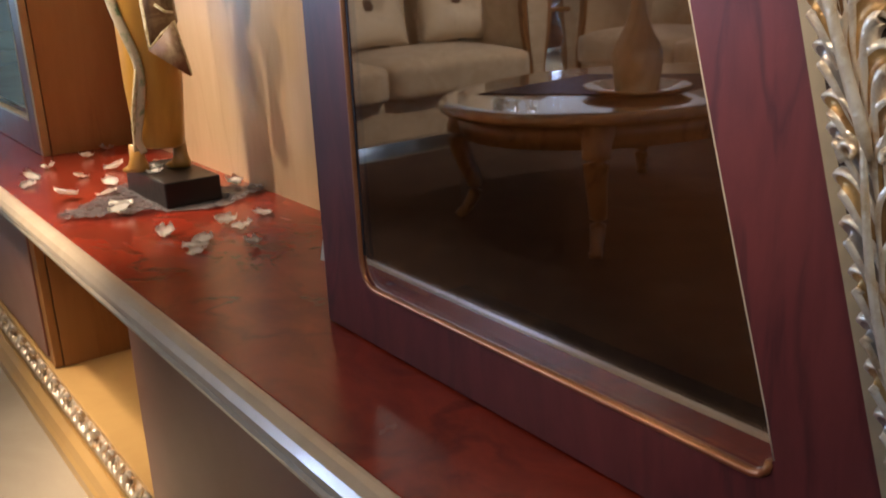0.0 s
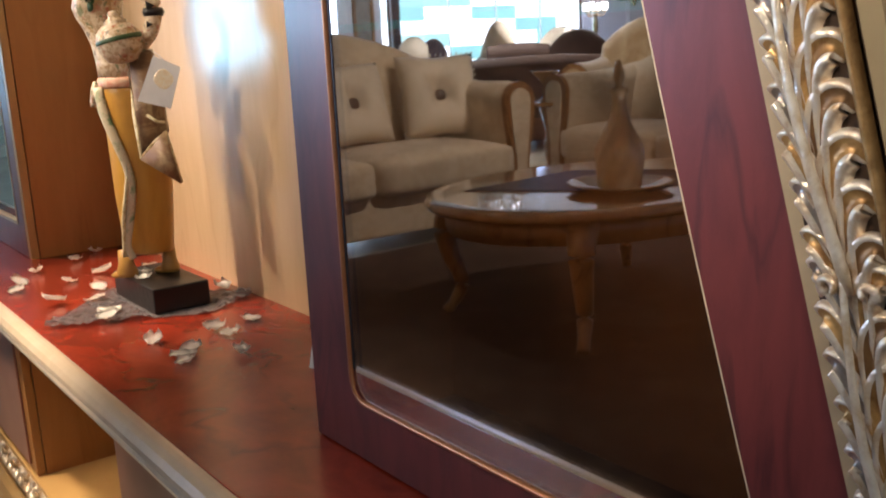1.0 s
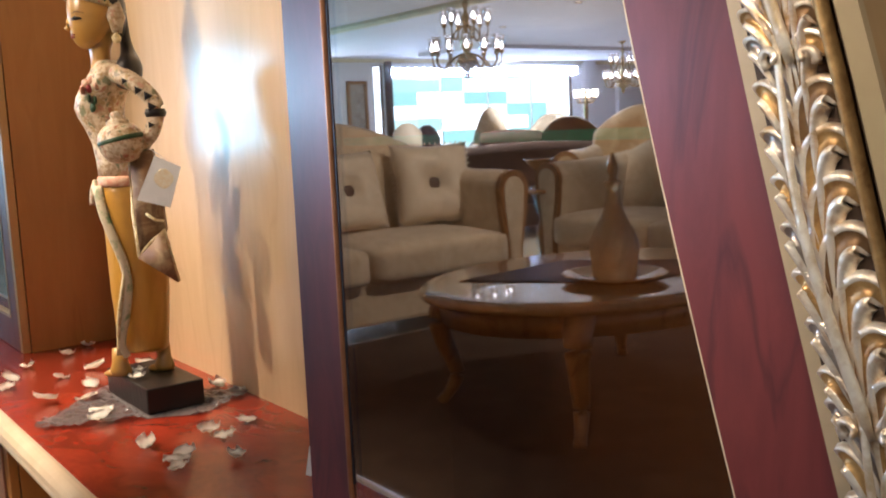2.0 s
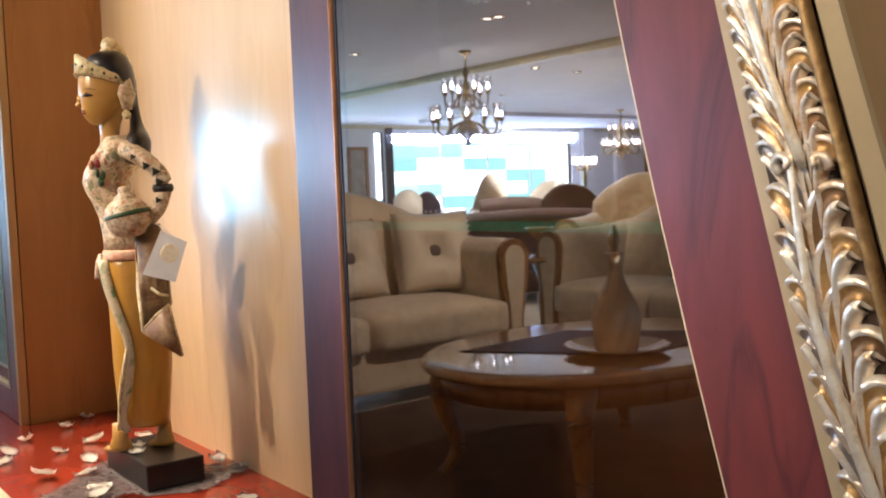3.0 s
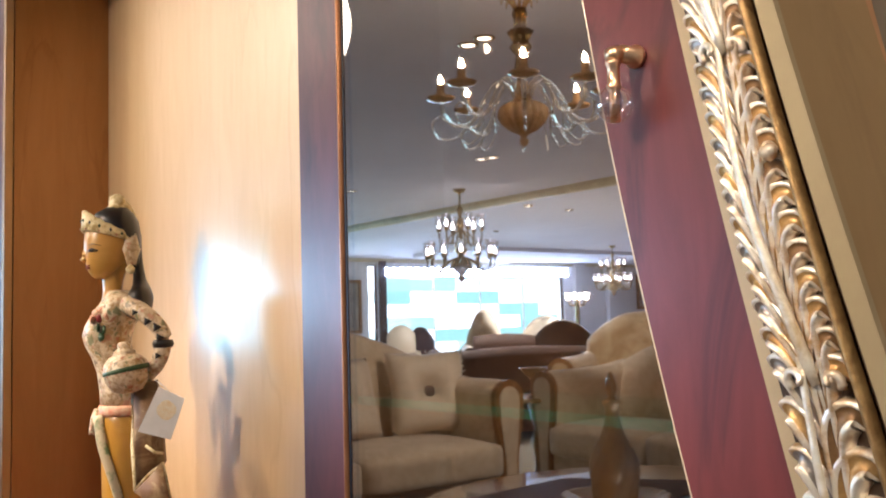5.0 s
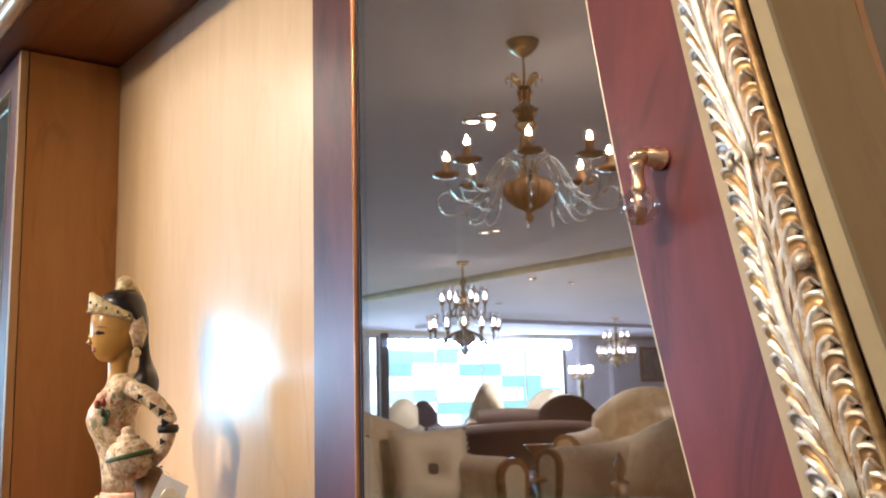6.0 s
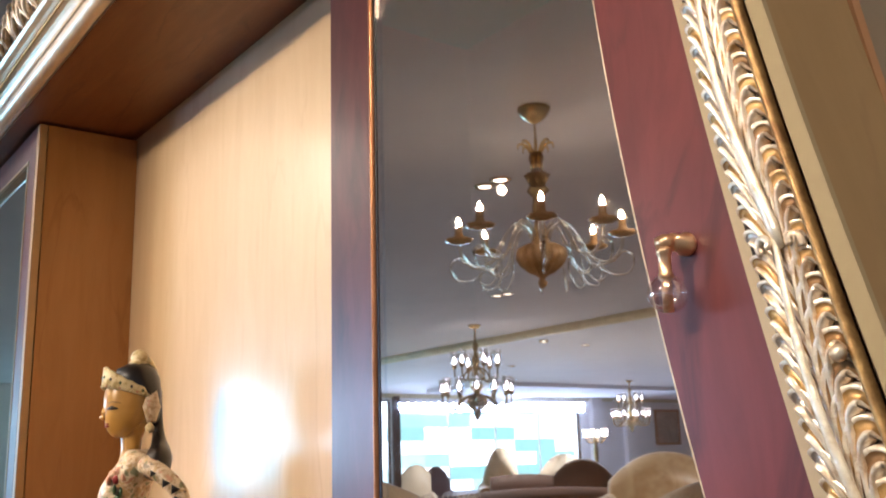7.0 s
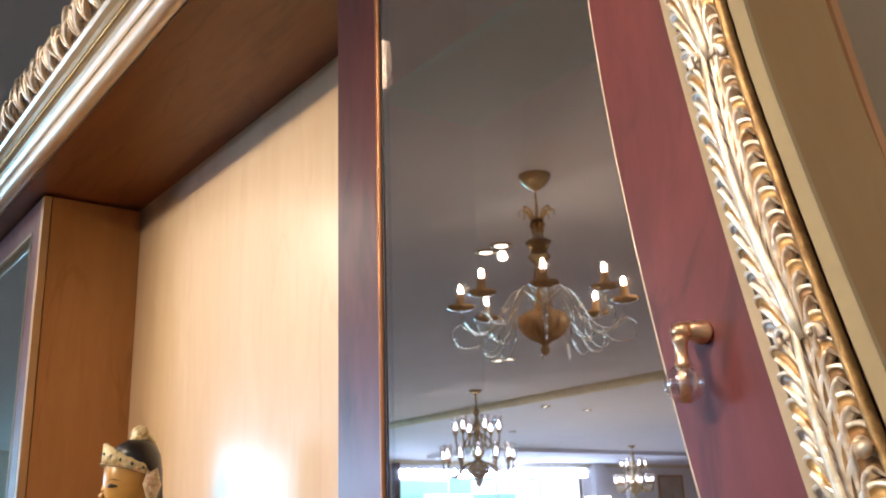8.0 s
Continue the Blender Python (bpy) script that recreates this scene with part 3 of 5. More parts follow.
def mirror_tower():
    t = thing("mirror_cabinet", (0.25, 0.1, H), label="tall display cabinet with a curved rosewood door and reflecting glass", category="cabinet")
    off = Vector((-0.25, -0.1, 0))

    def put(name, bm, material, parent=t, label="", smooth=False):
        bm.transform(Matrix.Translation(off)) if parent is t else None
        return part(name, bm, material, parent, label, smooth)
    outer, inner = door_outlines()
    door = put("door", frame_ring(outer, inner, -0.006, 0.010), M_ROSE, label="rosewood-veneered door frame with a curved stile")
    # children of the door keep its local coordinates
    def dpart(name, bm, material, label="", smooth=False):
        bm.transform(Matrix.Translation(off))
        return part(name, bm, material, door, label, smooth)
    pane = dpart("mirror_pane", slab([(x + (0.004 if x < 0.1 else -0.0), z) for x, z in [(x * 1.0, z) for x, z in inner]], -0.0040, 0.000), M_PANE, "half-mirrored glass pane")
    loop = [(x, -0.011, z) for x, z in inner]
    bead = bmesh.new()
    m = 6 + 11 + 4
    ring = loop[m + 36 + 8:] + loop[:m]
    join(bead, tube([(x - 0.003, -0.0055, z - (0.003 if z < 0.1 else 0)) for x, y, z in ring], 0.0038, 8, up=(0, -1, 0)))
    edge = bmesh.new()
    join(edge, tube([(x + 0.0008, -0.0055, z) for x, y, z in loop[m - 1:m + 36]], 0.0010, 6, up=(0, -1, 0)))
    dpart("silver_bead", edge, M_LEDGE, "thin silvery bead along the curved stile", True)
    dpart("copper_bead", bead, M_COPPER, "thin copper bead round the glass", True)
    # thin black strip on the pane, next to the copper bead
    dpart("pane_edge_strip", box(0.0012, 0.0052, -0.0052, -0.0042, 0.12, TOP - 0.085), M_BLACK, "dark strip along the left edge of the glass")
    # dark strip added over the rail so the pane's foot looks shaded
    dpart("added_dark_strip", box(0.004, x_in(0.085) - 0.006, 0.0003, 0.016, 0.0825, 0.088), M_DARK, "added dark strip covering the rail behind the glass")
    k = knob(door, 0.457, 0.838)
    k.location = off
    # body behind the glass
    put("back_board", band(lambda z: -0.08, lambda z: x_out(z) + 0.05, 0.20, 0.215), M_LINING)
    put("left_side", box(-0.1005, -0.066, 0.0105, 0.215, 0.0, TOP), M_SIDE)
    put("right_lining", band(lambda z: x_out(z) - 0.02, lambda z: x_out(z) + 0.012, 0.0105, 0.20), M_LINING)
    # floor board coloured dark as shade, so no lit band shows through the pane
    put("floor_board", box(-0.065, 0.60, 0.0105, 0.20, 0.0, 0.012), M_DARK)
    put("glass_shelf", rings([[(-0.06, 0.03, z), (x_in(0.536) + 0.06, 0.03, z), (x_in(0.536) + 0.06, 0.195, z), (-0.06, 0.195, z)] for z in (0.531, 0.541)]), M_SHELF, label="green-edged glass shelf")
    put("glass_shelf", rings([[(-0.06, 0.03, z), (x_in(1.1) + 0.06, 0.03, z), (x_in(1.1) + 0.06, 0.195, z), (-0.06, 0.195, z)] for z in (1.256, 1.264)]), M_SHELF, label="green-edged glass shelf")
    # carved pilaster that follows the curve
    def strip(f0, f1, y0, y1, y0b=None):
        return band(lambda z: x_out(z) + f0 * narrow(z), lambda z: x_out(z) + f1 * narrow(z), y0, y1, y0b=y0b)
    put("inner_fillet", strip(0.0003, 0.0115, -0.012, 0.012), M_CREAM, label="cream lacquered fillet")
    put("carving_ground", strip(0.0117, 0.0690, -0.0125, 0.012), M_BOLE, label="brown ground under the carving")
    put("gilt_bead", rings([[(x_out(z) + 0.0730 * narrow(z) + 0.0042 * math.cos(a), -0.017 + 0.007 * math.sin(a), z) for a in [2 * math.pi * k / 10 for k in range(10)]] for z in ZS]), M_BRONZE, smooth=True, label="old-gold bead")
    put("dark_groove", strip(0.0774, 0.0815, -0.012, 0.012), M_BOLE)
    put("outer_fillet", strip(0.0817, 0.0945, -0.018, -0.006, -0.013), M_SAND, label="cream lacquered fillet")
    put("side_panel", strip(0.055, 0.0925, -0.0055, 0.135), M_TAN, label="tan lacquered curved side panel")
    for i in range(7):
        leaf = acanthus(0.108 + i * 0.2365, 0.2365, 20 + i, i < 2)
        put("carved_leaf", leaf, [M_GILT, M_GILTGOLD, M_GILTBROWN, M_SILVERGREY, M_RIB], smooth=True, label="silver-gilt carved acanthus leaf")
    return t


M_RIB = mat("pale_champagne_leaf", (0.88, 0.77, 0.59), 0.32, 0.4, (0.58, 0.40, 0.20), 34, bump=0.25, bump_scale=140, lo=0.46, hi=0.70)
M_SAND = mat("sand_lacquer", (0.42, 0.32, 0.17), 0.32, 0.1, (0.38, 0.28, 0.15), 12, coat=0.2)
M_BRONZE = mat("rubbed_bronze_gilding", (0.50, 0.30, 0.11), 0.42, 0.6, (0.24, 0.12, 0.04), 45, bump=0.3, bump_scale=120)
M_SILVERGREY = mat("grey_silver_leaf", (0.52, 0.47, 0.42), 0.30, 0.7, (0.30, 0.23, 0.17), 30, bump=0.25, bump_scale=140)
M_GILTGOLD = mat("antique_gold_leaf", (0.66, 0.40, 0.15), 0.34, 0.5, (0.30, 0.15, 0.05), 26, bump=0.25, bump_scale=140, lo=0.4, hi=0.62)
M_GILTBROWN = mat("brown_gilding", (0.34, 0.19, 0.08), 0.38, 0.5, (0.18, 0.09, 0.035), 26, bump=0.25, bump_scale=140)
mirror_tower()


# ---- the wall unit: niche, far tower, cornice ----
def niche():
    p = part("niche_panel", box(-1.70, -0.05, 0.268, 0.29, H, H + 1.62), M_PANEL)
    tagged(p, "pale maple back panel of the niche, satin lacquer", "panel")
    t = thing("mirror_cabinet", (-2.1, 0.1, H), label="tall cabinet with honey sides and a mirrored door, by the niche", category="cabinet")
    o = Matrix.Translation((2.1, -0.1, 0))

    def put(name, bm, material, label=""):
        bm.transform(o)
        return part(name, bm, material, t, label)
    put("side_panel", box(-1.70, -1.678, 0.0195, 0.267, 0, 1.612), M_SIDE, "honey maple side panel")
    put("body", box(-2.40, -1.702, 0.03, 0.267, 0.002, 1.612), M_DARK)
    put("door_edge", box(-1.704, -1.678, -0.004, 0.0168, 0.0, 1.612, 0.002), M_HONEYEDGE, "honey lacquered door edge")
    zo = [(-2.40, 0.002), (-1.7045, 0.002), (-1.7045, 1.610), (-2.40, 1.610)]
    zi = [(-2.33, 0.085), (-1.775, 0.085), (-1.775, 1.53), (-2.33, 1.53)]
    d = put("door", frame_ring(zo, zi, -0.004, 0.017), M_ROSE, "rosewood door frame")
    pane = put("mirror_pane", box(-2.33, -1.775, 0.004, 0.008, 0.085, 1.53), M_LPANE, "clear mirrored pane")
    put("pane_bead", frame_ring([(-2.33, 0.085), (-1.775, 0.085), (-1.775, 1.53), (-2.33, 1.53)], [(-2.322, 0.093), (-1.783, 0.093), (-1.783, 1.522), (-2.322, 1.522)], -0.006, 0.0035), M_CREAM)
    return t


M_HONEYEDGE = mat("honey_edge", (0.55, 0.33, 0.14), 0.4, second=(0.5, 0.3, 0.12), scale=6)


def cornice():
    c = thing("cornice", (-0.6, 0, H + 1.62), label="deep cornice with champagne mouldings and a gilt carved frieze", category="cornice")
    xa, xb = -2.8, 1.25
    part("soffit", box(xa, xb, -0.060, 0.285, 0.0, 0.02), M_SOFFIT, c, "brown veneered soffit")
    lip = [(-0.0605, -0.004), (-0.0605, 0.05), (-0.0990, 0.05)]
    lip += [(-0.0795 - 0.0205 * math.cos(math.radians(a)), 0.012 + 0.020 * math.sin(math.radians(a))) for a in range(55, -181, -15)][:-1]
    part("lip_moulding", sweep_x(lip, xa, xb, 4), M_LEDGE, c, "champagne half-round lip moulding", True)
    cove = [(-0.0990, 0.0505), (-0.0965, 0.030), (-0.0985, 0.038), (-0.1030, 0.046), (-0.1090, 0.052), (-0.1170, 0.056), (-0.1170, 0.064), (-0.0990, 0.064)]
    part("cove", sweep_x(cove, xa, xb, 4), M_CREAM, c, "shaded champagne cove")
    part("gold_line", tube([(xa, -0.1185, 0.0585), (xb, -0.1185, 0.0585)], 0.0028, 8), M_GOLD, c, "thin gold line")
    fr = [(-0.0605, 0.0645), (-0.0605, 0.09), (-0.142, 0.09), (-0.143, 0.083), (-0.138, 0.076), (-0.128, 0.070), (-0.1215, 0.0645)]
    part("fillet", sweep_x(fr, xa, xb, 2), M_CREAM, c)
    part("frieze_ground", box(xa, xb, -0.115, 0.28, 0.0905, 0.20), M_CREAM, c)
    rng = random.Random(9)
    for i in range(38):
        bm = bmesh.new()
        x = -2.2 + i * 0.066
        lean = rng.uniform(-0.012, 0.012)
        for k in range(11):
            a = -1.25 + 0.25 * k
            h = 0.040 + 0.050 * math.cos(a) + rng.uniform(-0.008, 0.008)
            out = rng.uniform(0.0, 0.012)
            pts = spline([(x, -0.118, 0.092), (x + 0.012 * math.sin(a), -0.138 - out, 0.095 + 0.40 * h), (x + lean + 0.030 * math.sin(a), -0.146 - out, 0.095 + 0.90 * h), (x + lean + 0.042 * math.sin(a), -0.136 - out, 0.095 + h), (x + lean + 0.044 * math.sin(a), -0.124, 0.095 + 0.75 * h)], 3)
            join(bm, tube(pts, [0.0012 + 0.0034 * math.sin(math.pi * (0.1 + 0.85 * j / (len(pts) - 1))) for j in range(len(pts))], 6))
        part("carved_palmette", bm, M_GILT, c, smooth=True)
    return c


niche()
cornice()


# ---- on the console ----
def pattern_paint():
    """Cream paint with small red, green and black painted flowers and gold lines."""
    m = mat("painted_blouse", (0.74, 0.63, 0.46), 0.38, second=(0.36, 0.21, 0.09), scale=75, bump=0.3, bump_scale=120)
    nt = m.node_tree
    b = nt.nodes["Principled BSDF"]
    base = b.inputs["Base Color"].links[0].from_socket
    tc = nt.nodes.new("ShaderNodeTexCoord")
    warp = nt.nodes.new("ShaderNodeTexNoise")
    warp.inputs["Scale"].default_value = 60
    sc = nt.nodes.new("ShaderNodeVectorMath")
    sc.operation = "MULTIPLY_ADD"
    sc.inputs[1].default_value = (0.035, 0.035, 0.035)
    nt.links.new(tc.outputs["Object"], warp.inputs["Vector"])
    nt.links.new(warp.outputs["Color"], sc.inputs[0])
    nt.links.new(tc.outputs["Object"], sc.inputs[2])
    v = nt.nodes.new("ShaderNodeTexVoronoi")
    v.inputs["Scale"].default_value = 85
    nt.links.new(sc.outputs["Vector"], v.inputs["Vector"])
    sep = nt.nodes.new("ShaderNodeSeparateColor")
    nt.links.new(v.outputs["Color"], sep.inputs[0])
    cr = nt.nodes.new("ShaderNodeValToRGB")
    cr.color_ramp.interpolation = "CONSTANT"
    els = cr.color_ramp.elements
    els[0].position, els[0].color = 0.0, (0.40, 0.06, 0.03, 1)
    els[1].position, els[1].color = 0.10, (0.05, 0.12, 0.03, 1)
    for p, c in ((0.20, (0.03, 0.022, 0.02, 1)), (0.27, (0.55, 0.24, 0.16, 1)), (0.36, (0.45, 0.27, 0.08, 1)), (0.52, (0.74, 0.62, 0.44, 1))):
        e = els.new(p)
        e.color = c
    nt.links.new(sep.outputs[0], cr.inputs["Fac"])
    lt = nt.nodes.new("ShaderNodeMath")
    lt.operation = "LESS_THAN"
    lt.inputs[1].default_value = 0.010
    nt.links.new(v.outputs["Distance"], lt.inputs[0])
    v.inputs["Randomness"].default_value = 1.0
    mul = nt.nodes.new("ShaderNodeMath")
    mul.operation = "MULTIPLY"
    mul.inputs[1].default_value = 0.6
    nt.links.new(lt.outputs[0], mul.inputs[0])
    lt.inputs[1].default_value = 0.48
    mix = nt.nodes.new("ShaderNodeMix")
    mix.data_type = "RGBA"
    nt.links.new(mul.outputs[0], mix.inputs["Factor"])
    nt.links.new(base, mix.inputs["A"])
    nt.links.new(cr.outputs["Color"], mix.inputs["B"])
    nt.links.new(mix.outputs["Result"], b.inputs["Base Color"])
    return m


M_BLOUSE = pattern_paint()
M_SKIRT = mat("ochre_painted_wood", (0.62, 0.33, 0.05), 0.34, second=(0.48, 0.23, 0.03), scale=6, stretch=(3, 3, 0.6), coat=0.25, bump=0.1)
M_SKIN = mat("amber_painted_face", (0.55, 0.30, 0.075), 0.30, second=(0.46, 0.24, 0.05), scale=12, coat=0.3)
M_HAIR = mat("black_paint", (0.015, 0.012, 0.012), 0.35, coat=0.2)
M_TIARA = mat("cream_gold_paint", (0.74, 0.62, 0.36), 0.4, second=(0.50, 0.36, 0.15), scale=70, bump=0.4, bump_scale=110, lo=0.5, hi=0.6)
M_SASH = mat("pale_green_sash_paint", (0.62, 0.52, 0.34), 0.45, second=(0.16, 0.24, 0.10), scale=18, lo=0.52, hi=0.62)
M_BELT = mat("coral_paint", (0.55, 0.20, 0.12), 0.45, second=(0.62, 0.42, 0.28), scale=60)
M_CLOTH = mat("brown_carved_cloth", (0.24, 0.13, 0.06), 0.5, second=(0.42, 0.29, 0.15), scale=22, bump=0.3, lo=0.48, hi=0.6)
M_RED = mat("red_paint", (0.30, 0.03, 0.03), 0.4)


def statue():
    K = 0.00118

    def P(px, py, y=0.0):
        """Statue-plan place from its drawing: across, up."""
        return Vector(((px - 235 - 0.05 * (py - 500)) * K, y, 0.583 + (409 - py) * K))

    def body(rows, n=20, power=1.0):
        loops = []
        for py, l, r, d in rows:
            c, rx = P((l + r) / 2, py), (r - l) / 2 * K
            loops.append([(c.x + rx * math.cos(2 * math.pi * k / n), d * math.sin(2 * math.pi * k / n), c.z) for k in range(n)])
        return rings(loops)
    bm = bmesh.new()
    # black block under the feet
    blk = box(-0.135, 0.115, -0.060, 0.060, 0.003, 0.056, 0.004)
    join(bm, blk, Matrix.Translation((0, 0, 0)) @ pose(0.026, -0.010, 0, 0, 0, -52.7), 0)
    # feet
    for px, py, y, s in ((214, 838, -0.012, 1.0), (284, 832, 0.022, 0.9)):
        f = lathe([(0.004, 0.0), (0.016, 0.002), (0.018, 0.012), (0.013, 0.03), (0.012, 0.06)], 12)
        join(bm, f, Matrix.Translation((P(px, py).x, y, 0.056)) @ Matrix.Diagonal((1.35 * s, 0.9, 1, 1)), 2)
        t = lathe([(0.0, 0.0), (0.010, 0.001), (0.012, 0.007), (0.006, 0.013), (0.0, 0.014)], 10)
        join(bm, t, Matrix.Translation((P(px, py).x - 0.018, y, 0.056)) @ Matrix.Diagonal((1.6, 0.9, 1, 1)), 2)
    skirt = [(812, 222, 292, 0.030), (806, 212, 299, 0.036), (780, 208, 300, 0.042), (740, 204, 302, 0.046), (700, 200, 303, 0.049), (650, 197, 302, 0.052), (600, 194, 297, 0.054),
             (560, 191, 289, 0.055), (525, 188, 281, 0.054), (500, 187, 275, 0.050)]
    join(bm, body(skirt), index=1)
    join(bm, body([(514, 186, 281, 0.056), (510, 184, 283, 0.058), (500, 184, 281, 0.056), (496, 186, 276, 0.052)]), index=7)
    blouse = [(500, 187, 275, 0.051), (470, 184, 264, 0.046), (440, 178, 250, 0.043), (415, 168, 238, 0.046), (392, 155, 232, 0.052), (376, 150, 232, 0.056), (358, 154, 236, 0.060),
              (340, 165, 250, 0.066), (325, 176, 254, 0.068), (312, 184, 252, 0.060), (303, 188, 240, 0.040), (297, 190, 226, 0.024)]
    join(bm, body(blouse), index=3)
    join(bm, body([(322, 176, 230, 0.028), (308, 180, 218, 0.021), (294, 180, 213, 0.019), (278, 178, 214, 0.020), (255, 176, 222, 0.024), (245, 178, 222, 0.024)]), index=2)
    n0 = len(bm.verts)
    head = [(277, 170, 182, 0.004), (275, 165, 187, 0.011), (271, 160, 194, 0.018), (265, 155, 202, 0.025), (256, 150.5, 212, 0.031), (246, 148, 221, 0.036), (235, 146, 228, 0.039), (225, 144.5, 231, 0.041), (212, 143.5, 233, 0.042), (198, 144, 234, 0.042), (184, 148, 233, 0.041), (170, 157, 229, 0.036), (160, 167, 222, 0.028), (152, 185, 210, 0.012)]
    join(bm, body(head), index=2)
    # nose, lips, eyes and brows
    join(bm, tube([P(147, 222), P(145, 234), P(143, 242), P(148, 247)], [0.0025, 0.0042, 0.0056, 0.003], 8), index=2)
    for dy in (0, 4):
        join(bm, lathe([(0.0, -0.0025), (0.006, -0.001), (0.006, 0.001), (0.0, 0.0025)], 10), Matrix.Translation(P(152.5, 254 + dy, -0.004)) @ Matrix.Diagonal((0.8, 1.7, 0.85, 1)), 8)
    for s in (-1, 1):
        join(bm, tube([P(148.5, 229, s * 0.014), P(153, 227.5, s * 0.024), P(162, 229, s * 0.033)], [0.0014, 0.0046, 0.0014], 8), index=4)
        join(bm, tube([P(147.0, 221, s * 0.012), P(153, 217, s * 0.027), P(166, 220, s * 0.0355)], [0.0006, 0.0011, 0.0006], 5), index=12)
    # hair: cap, bun and tail over the shoulder
    hair = [(262, 222, 238, 0.018), (245, 214, 239, 0.030), (230, 204, 240, 0.039), (215, 196, 240, 0.044), (195, 174, 239, 0.047), (175, 153, 235, 0.045), (160, 161, 227, 0.036), (150, 178, 216, 0.018)]
    join(bm, body(hair), index=4)
    join(bm, tube(spline([P(228, 200), P(235, 240, -0.006), P(238, 275, -0.018), P(237, 300, -0.040), P(230, 320, -0.066), P(222, 342, -0.078)], 5), [0.017 - 0.006 * math.sin(math.pi * min(1.0, i / 13)) + (0.010 * math.sin(math.pi * (i - 13) / 14) if i > 13 else 0) for i in range(26)], 14), index=4)
    # tiara: a tilted band, tallest in front, with a beaded rim
    loops, rim = [], []
    for k in range(32):
        a = 2 * math.pi * k / 32
        front = 0.5 - 0.5 * math.cos(a)
        ctr = P(189 + 48 * math.cos(a), 205 + 12 * math.cos(a), 0.0455 * math.sin(a))
        hgt = 0.008 + 0.022 * front + 0.012 * front ** 8 + 0.002 * (k % 2)
        out = Vector((math.cos(a), math.sin(a), 0)) * 0.003
        tip = Vector((-math.cos(a) * 0.002, 0, hgt))
        loops.append([ctr - out, ctr + out, ctr + out + tip, ctr - out + tip])
        rim.append(ctr + out)
    join(bm, rings(loops + [loops[0]], True, False), index=5)
    for k in range(0, 32):
        join(bm, lathe([(0.0, -0.0028), (0.0028, 0.0), (0.0, 0.0028)], 6), Matrix.Translation(rim[k] + Vector((0, 0, 0.004))), 7 if k % 3 == 0 else 5)
        if k % 2:
            join(bm, lathe([(0.0, -0.004), (0.0032, 0.0), (0.0, 0.004)], 6), Matrix.Translation((loops[k][1] + loops[k][2]) / 2), 9 if k % 4 == 1 else 4)
    join(bm, lathe([(0.020, -0.010), (0.023, 0.0), (0.019, 0.010), (0.015, 0.016), (0.018, 0.022), (0.015, 0.032), (0.008, 0.038), (0.0, 0.040)], 14, 0.05, 7), Matrix.Translation(P(196, 158)) @ pose(0, 0, 0, 0, 6, 0), 5)
    join(bm, tube(spline([P(200, 142), P(214, 150), P(228, 170), P(234, 190)], 4), [0.010, 0.011, 0.012, 0.012, 0.011, 0.010, 0.009, 0.008, 0.007, 0.006, 0.006, 0.005, 0.004], 8), index=5)
    # ear flower and drop
    for s in (-1, 1):
        join(bm, lathe([(0.0, -0.006), (0.015, -0.004), (0.018, 0.0), (0.012, 0.005), (0.0, 0.007)], 18, 0.10, 6), Matrix.Translation(P(217, 226, s * 0.041)) @ pose(0, 0, 0, 90 * s, 0, 0) @ Matrix.Diagonal((0.95, 1.9, 1, 1)), 3)
        join(bm, lathe([(0.0, -0.010), (0.008, -0.006), (0.010, 0.002), (0.004, 0.010), (0.0, 0.012)], 10), Matrix.Translation(P(217, 262, s * 0.040)), 5)
    bm.verts.ensure_lookup_table()
    turn = Matrix.Translation(P(200, 230)) @ pose(0, 0, 0, 0, 0, 32) @ Matrix.Translation(-P(200, 230))
    for k in range(n0, len(bm.verts)):
        bm.verts[k].co = turn @ bm.verts[k].co
    # breast flower: coral petals over dark leaves
    for k, (px, py, i) in enumerate(((188, 338, 7), (200, 332, 7), (196, 346, 8), (208, 342, 7), (182, 348, 7), (192, 362, 9), (202, 366, 9), (198, 378, 9))):
        join(bm, lathe([(0.0, -0.003), (0.010, -0.001), (0.008, 0.003), (0.0, 0.004)], 9), Matrix.Translation(P(px, py, -0.060)) @ pose(0, 0, 0, 90, 0, 20 * k), i)
    # arms
    far = spline([P(205, 330, 0.058), P(196, 372, 0.066), P(205, 415, 0.055), P(232, 440, 0.020)], 5)
    join(bm, tube(far, [0.021 - 0.0004 * k for k in range(len(far))], 12), index=3)
    for s, i in ((-1, 3),):
        pts = spline([P(238, 322, s * 0.050), P(262, 334, s * 0.066), P(290, 354, s * 0.074), P(308, 380, s * 0.074), P(303, 420, s * 0.076), P(280, 448, s * 0.070)], 5)
        join(bm, tube(pts, [0.0195 - 0.0002 * k for k in range(len(pts))], 12), index=i)
        join(bm, lathe([(0.019, -0.008), (0.022, 0.0), (0.019, 0.008)], 12), Matrix.Translation(P(308, 392, s * 0.074)), 4)
        join(bm, tube([P(276, 440, s * 0.070), P(262, 450, s * 0.074), P(248, 452, s * 0.080)], [0.013, 0.013, 0.007], 8), index=2)
    for px, py, r in ((284, 354, 0.010), (300, 364, 0.011), (306, 382, 0.011), (262, 338, 0.008), (304, 412, 0.008)):
        join(bm, lathe([(0.0, -0.0008), (r, -0.0004), (r, 0.0004), (0.0, 0.0008)], 3), Matrix.Translation(P(px, py, -0.0932)) @ pose(0, 0, 0, 90, 0, 15), 4)
